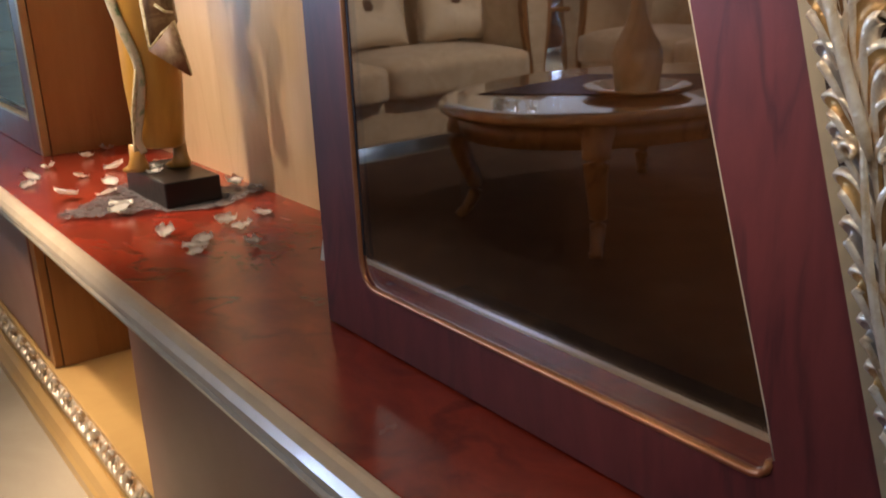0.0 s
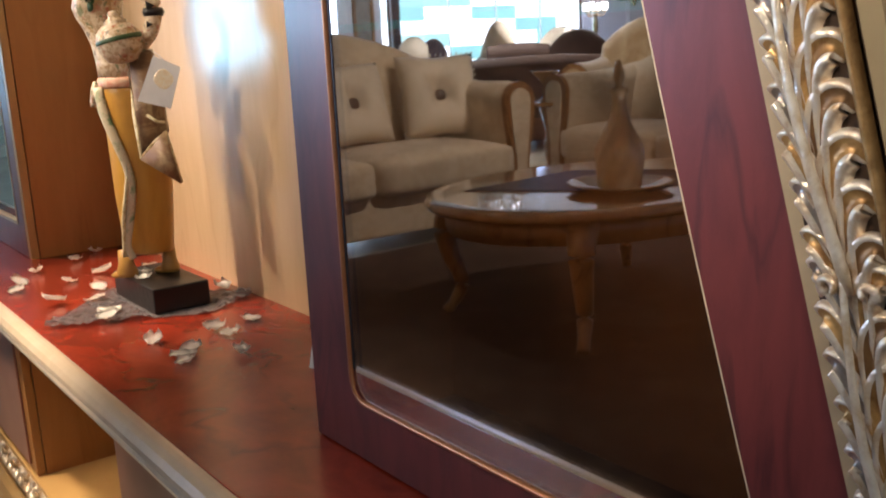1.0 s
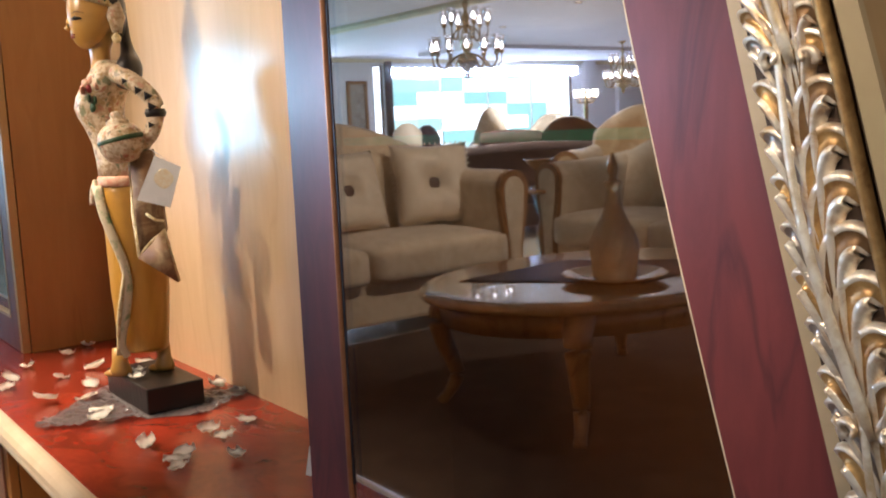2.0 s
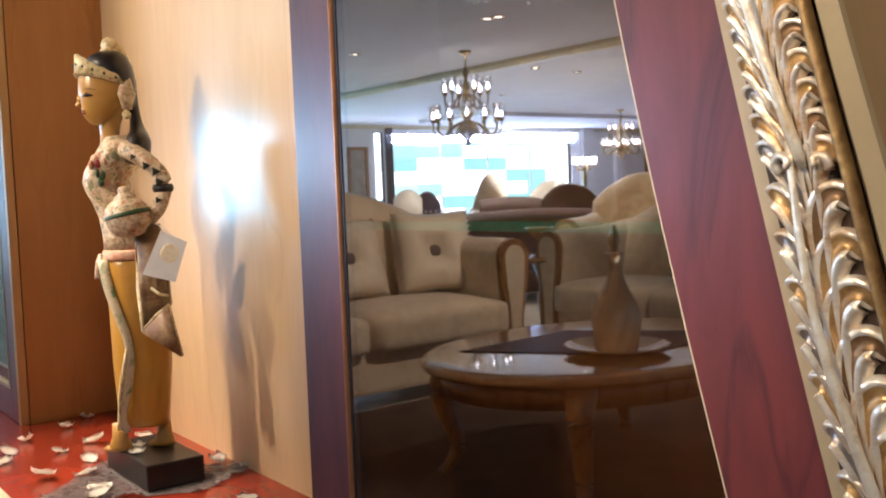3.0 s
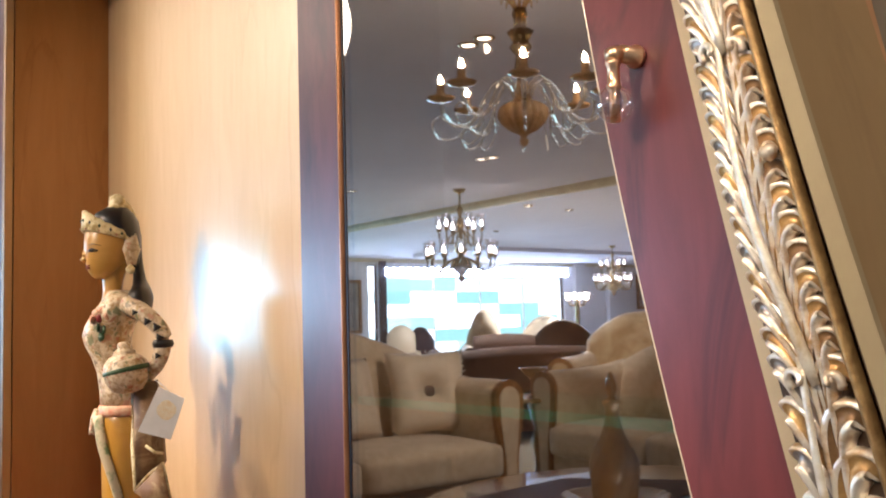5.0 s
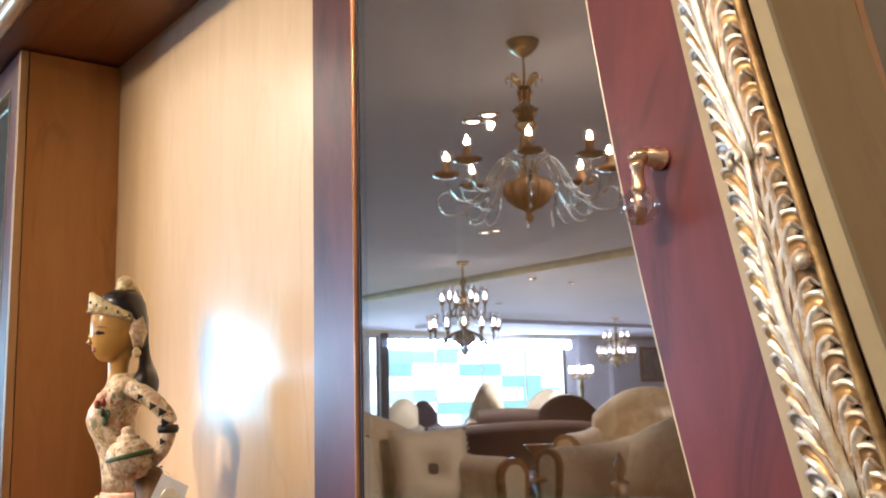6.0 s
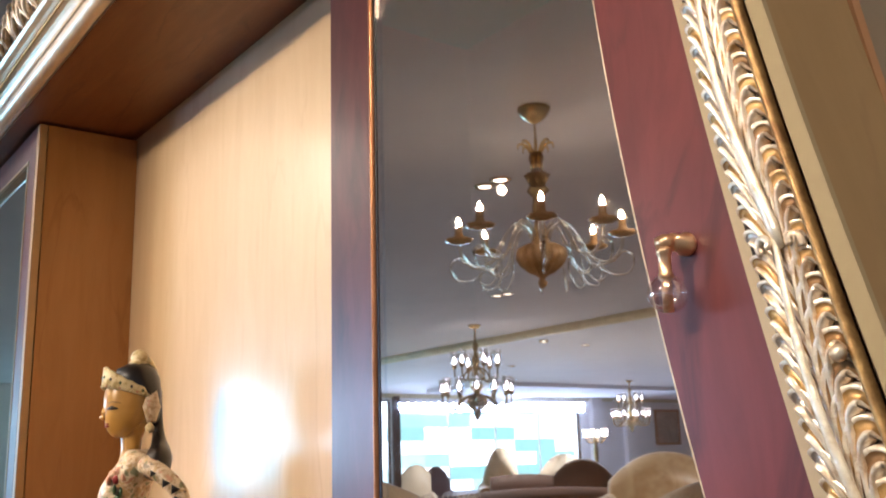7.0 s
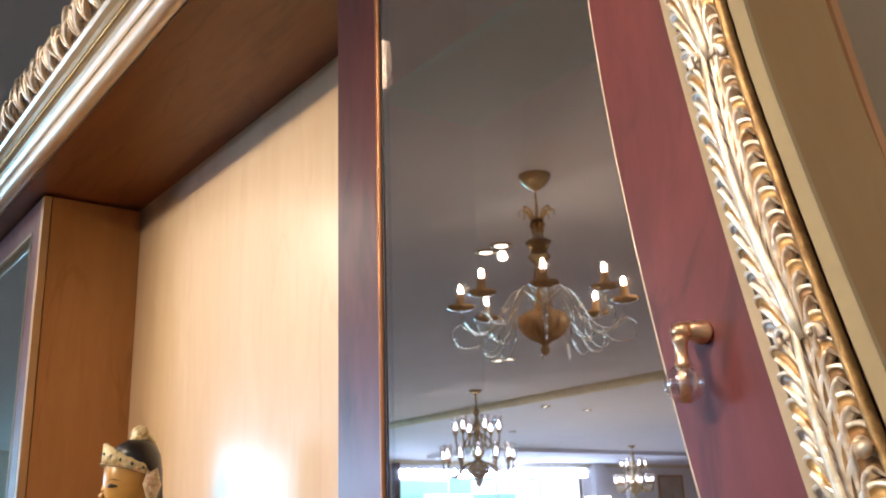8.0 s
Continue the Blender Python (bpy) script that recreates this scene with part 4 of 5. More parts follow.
    # pot with a lid, held at the waist
    pot = [(0.016, -0.050), (0.034, -0.044), (0.048, -0.022), (0.052, 0.0), (0.047, 0.020), (0.034, 0.034), (0.024, 0.039), (0.026, 0.043), (0.020, 0.048), (0.013, 0.052), (0.015, 0.060), (0.010, 0.066), (0.0, 0.068)]
    join(bm, lathe(pot, 20), Matrix.Translation(P(251, 436, -0.085)) @ pose(0, 0, 0, 0, -6, 0) @ Matrix.Scale(0.87, 4), 3)
    join(bm, lathe([(0.044, -0.008), (0.0465, -0.006), (0.0465, 0.0), (0.044, 0.002)], 20), Matrix.Translation(P(251, 432, -0.085)) @ pose(0, 0, 0, 0, -12, 0), 9)
    # cloth that hangs from the hand, with a folded point
    def sheet(pts, y, th, i):
        join(bm, rings([[P(a, b, y) for a, b in pts], [P(a, b, y + th) for a, b in pts]]), index=i)
    sheet([(264, 462), (300, 452), (312, 520), (320, 590), (302, 618), (276, 632), (268, 560)], -0.082, 0.020, 10)
    sheet([(320, 588), (343, 678), (277, 634), (300, 612)], -0.102, 0.016, 10)
    for a in ([(264, 462), (268, 560), (276, 632), (343, 678)], [(276, 632), (300, 606), (320, 588), (343, 678)], [(290, 560), (306, 572), (320, 574)]):
        join(bm, tube([P(x, y, -0.090) for x, y in a], 0.0032, 6), index=5)
    join(bm, lathe([(0.0, -0.002), (0.006, -0.001), (0.006, 0.002), (0.0, 0.003)], 10), Matrix.Translation(P(316, 638, -0.090)) @ pose(0, 0, 0, 90), 4)
    # sash down the skirt
    pts = spline([P(194, 512, -0.040), P(206, 560, -0.050), P(226, 610, -0.056), P(240, 650, -0.055), P(244, 690, -0.052), P(238, 740, -0.050), P(228, 790, -0.046), P(236, 816, -0.042)], 4)
    join(bm, tube(pts, [0.011 - 0.0001 * k for k in range(len(pts))], 8, 0.45, (0, -1, 0)), index=11)
    pts = spline([P(187, 505, -0.020), P(185, 520, -0.03), P(183, 545, -0.03)], 3)
    join(bm, tube(pts, 0.008, 8), index=3)
    pts = spline([P(242, 655, -0.052), P(234, 700, -0.053), P(226, 745, -0.050), P(222, 812, -0.042)], 4)
    join(bm, tube(pts, 0.0055, 7), index=5)
    for f in bm.faces:
        f.smooth = f.material_index != 0
    ob = part("statue", bm, [M_BLACK, M_SKIRT, M_SKIN, M_BLOUSE, M_HAIR, M_TIARA, M_TIARA, M_BELT, M_RED, M_LEAFPAINT, M_CLOTH, M_SASH, M_BROW])
    ob.matrix_basis = pose(-0.998, 0.086, H, 0, 0, 52.7)
    return tagged(ob, "painted wooden statue with ochre skirt and pot on a black block", "statue")


M_BROW = mat("brown_line_paint", (0.16, 0.075, 0.025), 0.4)
M_LEAFPAINT = mat("dark_green_paint", (0.04, 0.09, 0.03), 0.4)
statue()


def price_tag():
    t = thing("price_tag", (-0.998, 0.086, H), 52.7, "white paper tag with a gold seal tied to the statue", "tag")
    K = 0.00118

    def P(px, py, y):
        return Vector(((px - 235 - 0.05 * (py - 500)) * K, y, 0.583 + (409 - py) * K))
    pts = [(310, 463), (354, 484), (334, 551), (279, 536)]
    part("card", rings([[P(a, b, -0.100) for a, b in pts], [P(a, b, -0.0985) for a, b in pts]]), M_PAPER, t, "white card")
    seal = lathe([(0.0, -0.0004), (0.017, -0.0004), (0.019, 0.0), (0.017, 0.0006), (0.0, 0.0006)], 18, 0.05, 14)
    seal.transform(Matrix.Translation(P(325, 502, -0.1010)) @ pose(0, 0, 0, 90))
    part("gold_seal", seal, M_SEAL, t, "gold seal")
    part("string", tube([P(330, 474, -0.1005), P(318, 462, -0.098), P(300, 452, -0.090)], 0.0008, 5), M_PAPER, t)


M_PAPER = mat("white_paper", (0.78, 0.76, 0.74), 0.7, second=(0.72, 0.70, 0.68), scale=30)
M_SEAL = mat("gold_foil", (0.80, 0.62, 0.36), 0.45, 0.3, second=(0.86, 0.78, 0.62), scale=120)
price_tag()

M_PETAL = mat("ivory_petal", (0.95, 0.92, 0.85), 0.4, second=(0.88, 0.74, 0.54), scale=35, sheen=0.3, lo=0.5, hi=0.75, rnd=0.12)


def petal_mesh(rng):
    bm = bmesh.new()
    n, m = 5, 6
    L, W, cup, curl = rng.uniform(0.038, 0.050), rng.uniform(0.030, 0.042), rng.uniform(0.004, 0.010), rng.uniform(-0.004, 0.008)
    grid = []
    for i in range(m + 1):
        u = i / m
        w = W * math.sin(math.pi * (0.12 + 0.80 * u)) ** 0.7
        row = []
        for k in range(n + 1):
            v = 2 * k / n - 1
            row.append(bm.verts.new((L * (u - 0.5), w * v / 2, 0.002 + cup * (v * v) + curl * u * u + cup * 0.5 * (1 - math.sin(math.pi * u)) + 0.004 * abs(math.sin(5 * u + 4 * v + 20 * L)) + rng.uniform(-0.0016, 0.0016))))
        grid.append(row)
    for i in range(m):
        for k in range(n):
            bm.faces.new((grid[i][k], grid[i + 1][k], grid[i + 1][k + 1], grid[i][k + 1]))
    bmesh.ops.solidify(bm, geom=list(bm.faces), thickness=0.0008)
    return bm


PETALS = [(-1.484, -0.037), (-1.397, -0.097), (-1.312, -0.124), (-1.112, -0.093), (-1.312, -0.008), (-1.628, 0.149), (-1.55, 0.073), (-1.345, 0.084), (-1.194, 0.027),
          (-1.06, -0.02), (-0.93, -0.03), (-0.89, -0.045), (-0.68, -0.03), (-0.579, 0.004), (-0.522, -0.029), (-0.669, 0.082), (-0.621, 0.099), (-0.681, 0.166), (-0.507, 0.065),
          (-0.974, 0.238), (-0.89, 0.247), (-0.56, -0.018), (-1.30, 0.19)]
rng = random.Random(11)
for i, (px, py) in enumerate(PETALS):
    lift = 0.008 if -1.15 < px < -0.80 and -0.1 < py < 0.2 else 0.0005
    ob = part("petal", petal_mesh(rng), M_PETAL, smooth=True)
    ob.matrix_basis = pose(px, py, H + lift, rng.uniform(-14, 14), rng.uniform(-14, 14), rng.uniform(0, 360))
    tagged(ob, "dried ivory rose petal lying on the red top", "petal", "petals strewn round the statue")
for px, py in ((-1.005, 0.03), (-0.955, 0.012)):
    ob = part("petal", petal_mesh(rng), M_PETAL, smooth=True)
    ob.matrix_basis = pose(px, py + 0.045, H + 0.0565, 5, 3, rng.uniform(0, 360))
    tagged(ob, "dried ivory rose petal lying on the black block", "petal", "petals strewn round the statue")


def napkin():
    bm = bmesh.new()
    c = [Vector(p) for p in ((-0.93, -0.158, 0), (-0.79, 0.125, 0), (-0.865, 0.262, 0), (-1.15, 0.05, 0))]
    n = 40
    rows = []
    for i in range(n + 1):
        row = []
        for k in range(n + 1):
            u, v = i / n, k / n
            p = (c[0] * (1 - u) + c[1] * u) * (1 - v) + (c[3] * (1 - u) + c[2] * u) * v
            e = noise.noise(p * 22) * 0.5 + noise.noise(p * 60) * 0.35
            edge = min(u, v, 1 - u, 1 - v)
            p = p + Vector((noise.noise(p * 9 + Vector((3, 0, 0))), noise.noise(p * 9), 0)) * 0.02 * (edge < 0.1)
            under = -1.10 < p.x < -0.80 and 0.03 < p.y < 0.17
            row.append(bm.verts.new((p.x, p.y, H + 0.0015 + (0.001 if under else 0.004 + 0.030 * abs(e)))))
        rows.append(row)
    for i in range(n):
        for k in range(n):
            bm.faces.new((rows[i][k], rows[i + 1][k], rows[i + 1][k + 1], rows[i][k + 1]))
    bm.transform(Matrix.Translation((0.97, -0.05, -H)))
    ob = part("tulle_cloth", bm, M_TULLE, smooth=True)
    ob.location = (-0.97, 0.05, H)
    tagged(ob, "crumpled sheer grey tulle cloth under the statue", "cloth")


def tulle():
    m = mat("grey_tulle", (0.030, 0.022, 0.024), 0.22, second=(0.16, 0.13, 0.13), scale=60, sheen=0.5, bump=0.4, bump_scale=200)
    nt = m.node_tree
    b = nt.nodes["Principled BSDF"]
    tr = nt.nodes.new("ShaderNodeBsdfTransparent")
    mx = nt.nodes.new("ShaderNodeMixShader")
    mx.inputs[0].default_value = 0.72
    nt.links.new(tr.outputs[0], mx.inputs[1])
    nt.links.new(b.outputs[0], mx.inputs[2])
    nt.links.new(mx.outputs[0], nt.nodes["Material Output"].inputs["Surface"])
    return m


M_TULLE = tulle()
napkin()
bm = rings([[(-0.03, 0, 0), (0.03, 0, 0), (0.03, 0.012, 0.045), (-0.03, 0.012, 0.045)], [(-0.03, 0.0015, 0), (0.03, 0.0015, 0), (0.03, 0.0135, 0.045), (-0.03, 0.0135, 0.045)]])
ob = part("card", bm, M_PAPER)
ob.matrix_basis = pose(-0.325, 0.125, H, 0, 0, 15)
tagged(ob, "small white card standing beside the mirror cabinet", "card")

# ---- the showroom that the mirrors show ----
M_FABRIC = mat("cream_damask", (0.68, 0.56, 0.41), 0.72, second=(0.60, 0.48, 0.34), scale=13, sheen=0.35, bump=0.25, bump_scale=40, lo=0.44, hi=0.58)
M_PILLOW = mat("ivory_satin", (0.76, 0.66, 0.52), 0.5, second=(0.68, 0.57, 0.43), scale=14, sheen=0.4)
M_BUTTON = mat("brown_button", (0.10, 0.05, 0.03), 0.5)
M_WALNUT = wood("walnut", (0.34, 0.17, 0.065), (0.25, 0.115, 0.042), (0.10, 0.05, 0.02), (3, 3, 1), 0.3, 0.4)
M_TABLETOP = wood("polished_maple_top", (0.42, 0.23, 0.095), (0.35, 0.18, 0.07), (0.30, 0.15, 0.055), (1, 4, 1), 0.14, 1.0, coat_rough=0.03)
M_BROWN = mat("dark_brown_velvet", (0.115, 0.060, 0.040), 0.7, second=(0.08, 0.04, 0.026), scale=8, sheen=0.12)
M_SATIN = mat("gold_satin", (0.70, 0.54, 0.34), 0.32, second=(0.45, 0.29, 0.14), scale=6, sheen=0.4)
M_PLUM = mat("plum_velvet", (0.06, 0.035, 0.05), 0.7, sheen=0.4)
M_RUG = mat("dark_figured_rug", (0.035, 0.018, 0.012), 0.95, second=(0.10, 0.065, 0.042), scale=5, bump=0.3, bump_scale=250, lo=0.45, hi=0.75)
M_RUNNER = mat("brown_runner", (0.14, 0.065, 0.04), 0.6, second=(0.10, 0.045, 0.03), scale=25)
M_AMBER = glass("amber_glass", (0.90, 0.62, 0.28), 0.08, 1.45)
M_AMBERSOLID = mat("amber_gilt_glass", (0.70, 0.44, 0.22), 0.14, 0.15, second=(0.54, 0.31, 0.13), scale=14, coat=0.5)
M_AMBERSOLID.node_tree.nodes["Principled BSDF"].inputs["Transmission Weight"].default_value = 0.3
M_HONEYGLASS = glass("pale_honey_glass", (1.0, 0.93, 0.80), 0.03, 1.45)
M_VASE = mat("twisted_amber_glass", (0.92, 0.70, 0.42), 0.08, 0.0, second=(0.82, 0.56, 0.30), scale=10, coat=0.6)
M_VASE.node_tree.nodes["Principled BSDF"].inputs["Transmission Weight"].default_value = 0.4
M_FLAME = glow("lit_bulb", (1.0, 0.86, 0.66), 380)
M_WHITEBULB = glow("lit_white_bulb", (1.0, 0.95, 0.98), 30)
M_TULIP = coated_pane("thin_tulip_glass", (0.9, 0.9, 0.9), (0.93, 0.93, 0.95), 0.38)
M_CHROME = mat("brass_fitting", (0.50, 0.37, 0.20), 0.25, 0.9)
M_PICTURE = mat("dim_painting", (0.20, 0.16, 0.12), 0.6, second=(0.42, 0.36, 0.28), scale=3, lo=0.3, hi=0.7)


def soft_box(x0, x1, y0, y1, z0, z1, puff=0.04, crown=0.03):
    """An upholstered block: bevelled, with a domed top."""
    bm = bmesh.new()
    n = 8
    cx, cy = (x0 + x1) / 2, (y0 + y1) / 2
    bmesh.ops.create_cube(bm, size=2.0)
    bmesh.ops.subdivide_edges(bm, edges=list(bm.edges), cuts=n, use_grid_fill=True)
    hx, hy, hz = (x1 - x0) / 2, (y1 - y0) / 2, (z1 - z0) / 2
    for v in bm.verts:
        p = v.co.copy()
        q = Vector((p.x * hx, p.y * hy, p.z * hz))
        inner = Vector((max(-hx + puff, min(hx - puff, q.x)), max(-hy + puff, min(hy - puff, q.y)), max(-hz + puff, min(hz - puff, q.z))))
        d = q - inner
        if d.length > 1e-6:
            q = inner + d.normalized() * puff
        q.z += crown * (1 - p.x ** 2) * (1 - p.y ** 2) * (1 if p.z > 0 else -0.2)
        q += Vector((noise.noise(q * 5 + Vector((cx, cy, z0))), noise.noise(q * 5.3 + Vector((cy, cx, 7))), 0)) * 0.004
        v.co = q + Vector((cx, cy, (z0 + z1) / 2))
    return bm


def sofa(loc, turn, width, fabric, label, back_h=1.12, seat_h=0.53, depth=0.95, camel=0.16, seats=2, wooden=True, group="", frame_mat=None, loose=False):
    """Faces local +x; width runs along y."""
    s = thing("sofa", loc, turn, label, "sofa", group)
    w = width / 2
    fm = frame_mat or M_WALNUT
    part("base", box(-depth / 2 + 0.02, depth / 2 - 0.06, -w + 0.05, w - 0.05, 0.09, seat_h - 0.2, 0.02), fabric, s)
    # camel back
    loops = []
    for i in range(25):
        v = -1 + 2 * i / 24
        y = v * (w - 0.08)
        top = back_h - camel * abs(v) ** 2.2 * 1.4 + 0.0
        lp = []
        for a, (xx, zz) in enumerate(((-0.47, 0.15), (-0.50, 0.5), (-0.50, 0.86), (-0.47, 0.985), (-0.40, 1.0), (-0.33, 0.97), (-0.27, 0.75), (-0.24, 0.5), (-0.22, 0.3))):
            lp.append((xx * depth, y, seat_h * 0.4 + (top - seat_h * 0.4) * zz))
        loops.append(lp)
    part("backrest", rings(loops), fabric, s, smooth=True)
    for k in range(seats):
        y0 = -w + 0.17 + (2 * w - 0.34) * k / seats
        y1 = -w + 0.17 + (2 * w - 0.34) * (k + 1) / seats
        part("seat_cushion", soft_box(-0.26 * depth, depth / 2 + 0.02, y0 + 0.004, y1 - 0.004, seat_h - 0.22, seat_h, 0.06, 0.035), fabric, s, smooth=True)
        if loose:
            part("back_cushion", soft_box(-0.30 * depth, -0.12 * depth, y0 + 0.02, y1 - 0.02, seat_h + 0.01, back_h - 0.14, 0.07, 0.03), fabric, s, smooth=True)
    for sgn in (-1, 1):
        loops = []
        for x, hh, rr in ((-0.42, 0.42, 0.09), (-0.2, 0.38, 0.10), (0.1, 0.36, 0.105), (0.34, 0.35, 0.115), (0.43, 0.345, 0.11)):
            lp = []
            for a in range(14):
                t = math.pi * a / 13
                lp.append((x * depth, sgn * (w - 0.10) + rr * math.cos(t), seat_h + hh - 0.11 + rr * math.sin(t)))
            lp += [(x * depth, sgn * (w - 0.10) - 0.075, 0.10), (x * depth, sgn * (w - 0.10) + 0.075, 0.10)]
            loops.append(lp)
        part("arm", rings(loops), fabric, s, smooth=False)
        if wooden:
            def front_board(k, x0, x1):
                lp = []
                cy = sgn * (w - 0.10)
                for a in range(14):
                    t = math.pi * a / 13
                    lp.append((cy + 0.118 * k * math.cos(t), seat_h + 0.235 + 0.118 * k * math.sin(t)))
                lp += [(cy - 0.105 * k, seat_h + 0.10), (cy - 0.06 * k, seat_h - 0.12), (cy - 0.055 * k, 0.10 + 0.2 * (1 - k)), (cy + 0.055 * k, 0.10 + 0.2 * (1 - k)), (cy + 0.06 * k, seat_h - 0.12), (cy + 0.105 * k, seat_h + 0.10)]
                return rings([[(x, yy, zz) for yy, zz in lp] for x in (x0, x1)])
            part("arm_front", front_board(1.0, 0.432 * depth, 0.432 * depth + 0.035), fm, s, "carved walnut arm front")
            part("arm_inset", front_board(0.66, 0.432 * depth + 0.0352, 0.432 * depth + 0.042), fabric, s)
        part("foot", lathe([(0.022, 0), (0.03, 0.02), (0.02, 0.06), (0.035, 0.10)], 10), fm, s).location = (-0.40 * depth, sgn * (w - 0.12), 0)
    return s


def pillow(loc, turn, tip, size=0.46, label="ivory satin scatter cushion with a sunken button", fab=None):
    p = thing("pillow", loc, 0, label, "cushion")
    p.matrix_basis = pose(*loc, 0, 0, turn) @ pose(0, 0, 0, 0, tip, 0)
    bm = bmesh.new()
    n = 18
    for side in (1, -1):
        g = []
        for i in range(n + 1):
            row = []
            for k in range(n + 1):
                u, v = 2 * i / n - 1, 2 * k / n - 1
                d = math.hypot(u, v)
                th = 0.085 * ((1 - u ** 4) * (1 - v ** 4)) ** 0.45
                th *= 1 - 0.85 * math.exp(-(d / 0.27) ** 2) if side > 0 else 1
                th *= 1 - 0.30 * math.exp(-(min(abs(u - v), abs(u + v)) / 0.14) ** 2) * max(0.0, 1 - d)
                pin = 1 - 0.07 * (1 - abs(u * v))
                row.append(bm.verts.new((side * th, size / 2 * u * pin, size / 2 * v * pin + size / 2)))
            g.append(row)
        for i in range(n):
            for k in range(n):
                bm.faces.new((g[i][k], g[i + 1][k], g[i + 1][k + 1], g[i][k + 1]))
    bmesh.ops.remove_doubles(bm, verts=list(bm.verts), dist=0.0005)
    part("cover", bm, fab or M_PILLOW, p, smooth=True)
    part("button", lathe([(0.0, -0.006), (0.036, -0.004), (0.042, 0.0), (0.03, 0.007), (0.0, 0.009)], 12), M_BUTTON, p, "brown button").matrix_basis = pose(0.026, 0, size / 2, 0, 90, 0)
    rngp = random.Random(3)
    bm = bmesh.new()
    for k in range(60):
        t = k / 60 * 4
        e, f = int(t), t - int(t)
        u, v = ((-1 + 2 * f, -1), (1, -1 + 2 * f), (1 - 2 * f, 1), (-1, 1 - 2 * f))[e]
        q = Vector((0, size / 2 * u * 0.99, size / 2 * v * 0.99 + size / 2))
        join(bm, tube([q * 0.995, q + Vector((rngp.uniform(-0.006, 0.006), u * 0.012, v * 0.012))], [0.007, 0.003], 5))
    part("fringe", bm, fab or M_PILLOW, p, "ruffled edge", kind="stuff")
    return p


def coffee_table(loc):
    t = thing("coffee_table", loc, 0, "oval coffee table with polished top and cabriole legs", "table")
    prof = [(0.93, 0.475), (0.985, 0.480), (1.0, 0.492), (1.0, 0.505), (0.985, 0.515), (0.95, 0.520), (0.90, 0.5205)]
    a, b, n = 0.615, 0.82, 64

    def oval(k, z, shrink=0.0):
        return [((a - shrink) * k * math.cos(2 * math.pi * i / n), (b - shrink) * k * math.sin(2 * math.pi * i / n), z) for i in range(n)]
    part("tabletop", rings([oval(k, z) for k, z in prof]), M_TABLETOP, t, "polished maple oval top", True)
    part("apron", rings([oval(1, 0.39, 0.10), oval(1, 0.385, 0.085), oval(1, 0.475, 0.07)]), M_WALNUT, t, smooth=True)
    for sx in (-1, 1):
        for sy in (-1, 1):
            bx, by = 0.36 * sx, 0.50 * sy
            d = Vector((sx * 0.6, sy * 0.8, 0))
            pts = spline([Vector((bx, by, 0.46)), Vector((bx, by, 0.38)) + d * 0.06, Vector((bx, by, 0.27)) + d * 0.05, Vector((bx, by, 0.13)) + d * 0.0, Vector((bx, by, 0.05)) + d * 0.03, Vector((bx, by, 0.0)) + d * 0.07], 5)
            part("leg", tube(pts, [0.066 - 0.048 * (i / (len(pts) - 1)) ** 0.7 + (0.006 if i > len(pts) - 4 else 0) for i in range(len(pts))], 10), M_WALNUT, t, smooth=True)
    r = part("table_runner", rings([[(-0.33, -0.12, z), (0.25, -0.57, z), (0.33, 0.12, z), (-0.27, 0.54, z)] for z in (0.5212, 0.5245)]), M_RUNNER)
    r.location = loc
    tagged(r, "brown cloth runner laid corner-wise on the coffee table", "runner")
    d = part("dish", lathe([(0.0, 0.0), (0.09, 0.002), (0.13, 0.012), (0.195, 0.034), (0.205, 0.040), (0.192, 0.040), (0.12, 0.017), (0.0, 0.008)], 48, 0.03, 16), M_VASE, smooth=True)
    d.location = (loc[0] + 0.19, loc[1] + 0.13, 0.525)
    tagged(d, "fluted amber glass dish on the coffee table", "dish")
    v = thing("bottle_vase", (loc[0] + 0.19, loc[1] + 0.13, 0.534), 0, "ribbed amber glass bottle vase with a tall stopper", "vase")
    part("body", lathe([(0.06, 0.0), (0.078, 0.01), (0.083, 0.04), (0.088, 0.08), (0.091, 0.12), (0.088, 0.155), (0.076, 0.19), (0.058, 0.225), (0.041, 0.26), (0.030, 0.295), (0.025, 0.33), (0.025, 0.36), (0.034, 0.378), (0.028, 0.386)], 60, 0.075, 10, twist=0.16), M_VASE, v, "twisted ribs", smooth=True)
    part("stopper", lathe([(0.012, 0.375), (0.02, 0.385), (0.013, 0.40), (0.022, 0.425), (0.02, 0.45), (0.008, 0.485), (0.0, 0.495)], 16), M_AMBERSOLID, v, smooth=True)


def flame(parent, p, mat_, s=1.0):
    part("bulb", lathe([(0.004 * s, 0.0), (0.011 * s, 0.010 * s), (0.013 * s, 0.022 * s), (0.008 * s, 0.042 * s), (0.002 * s, 0.060 * s)], 8), mat_, parent, smooth=True).location = p


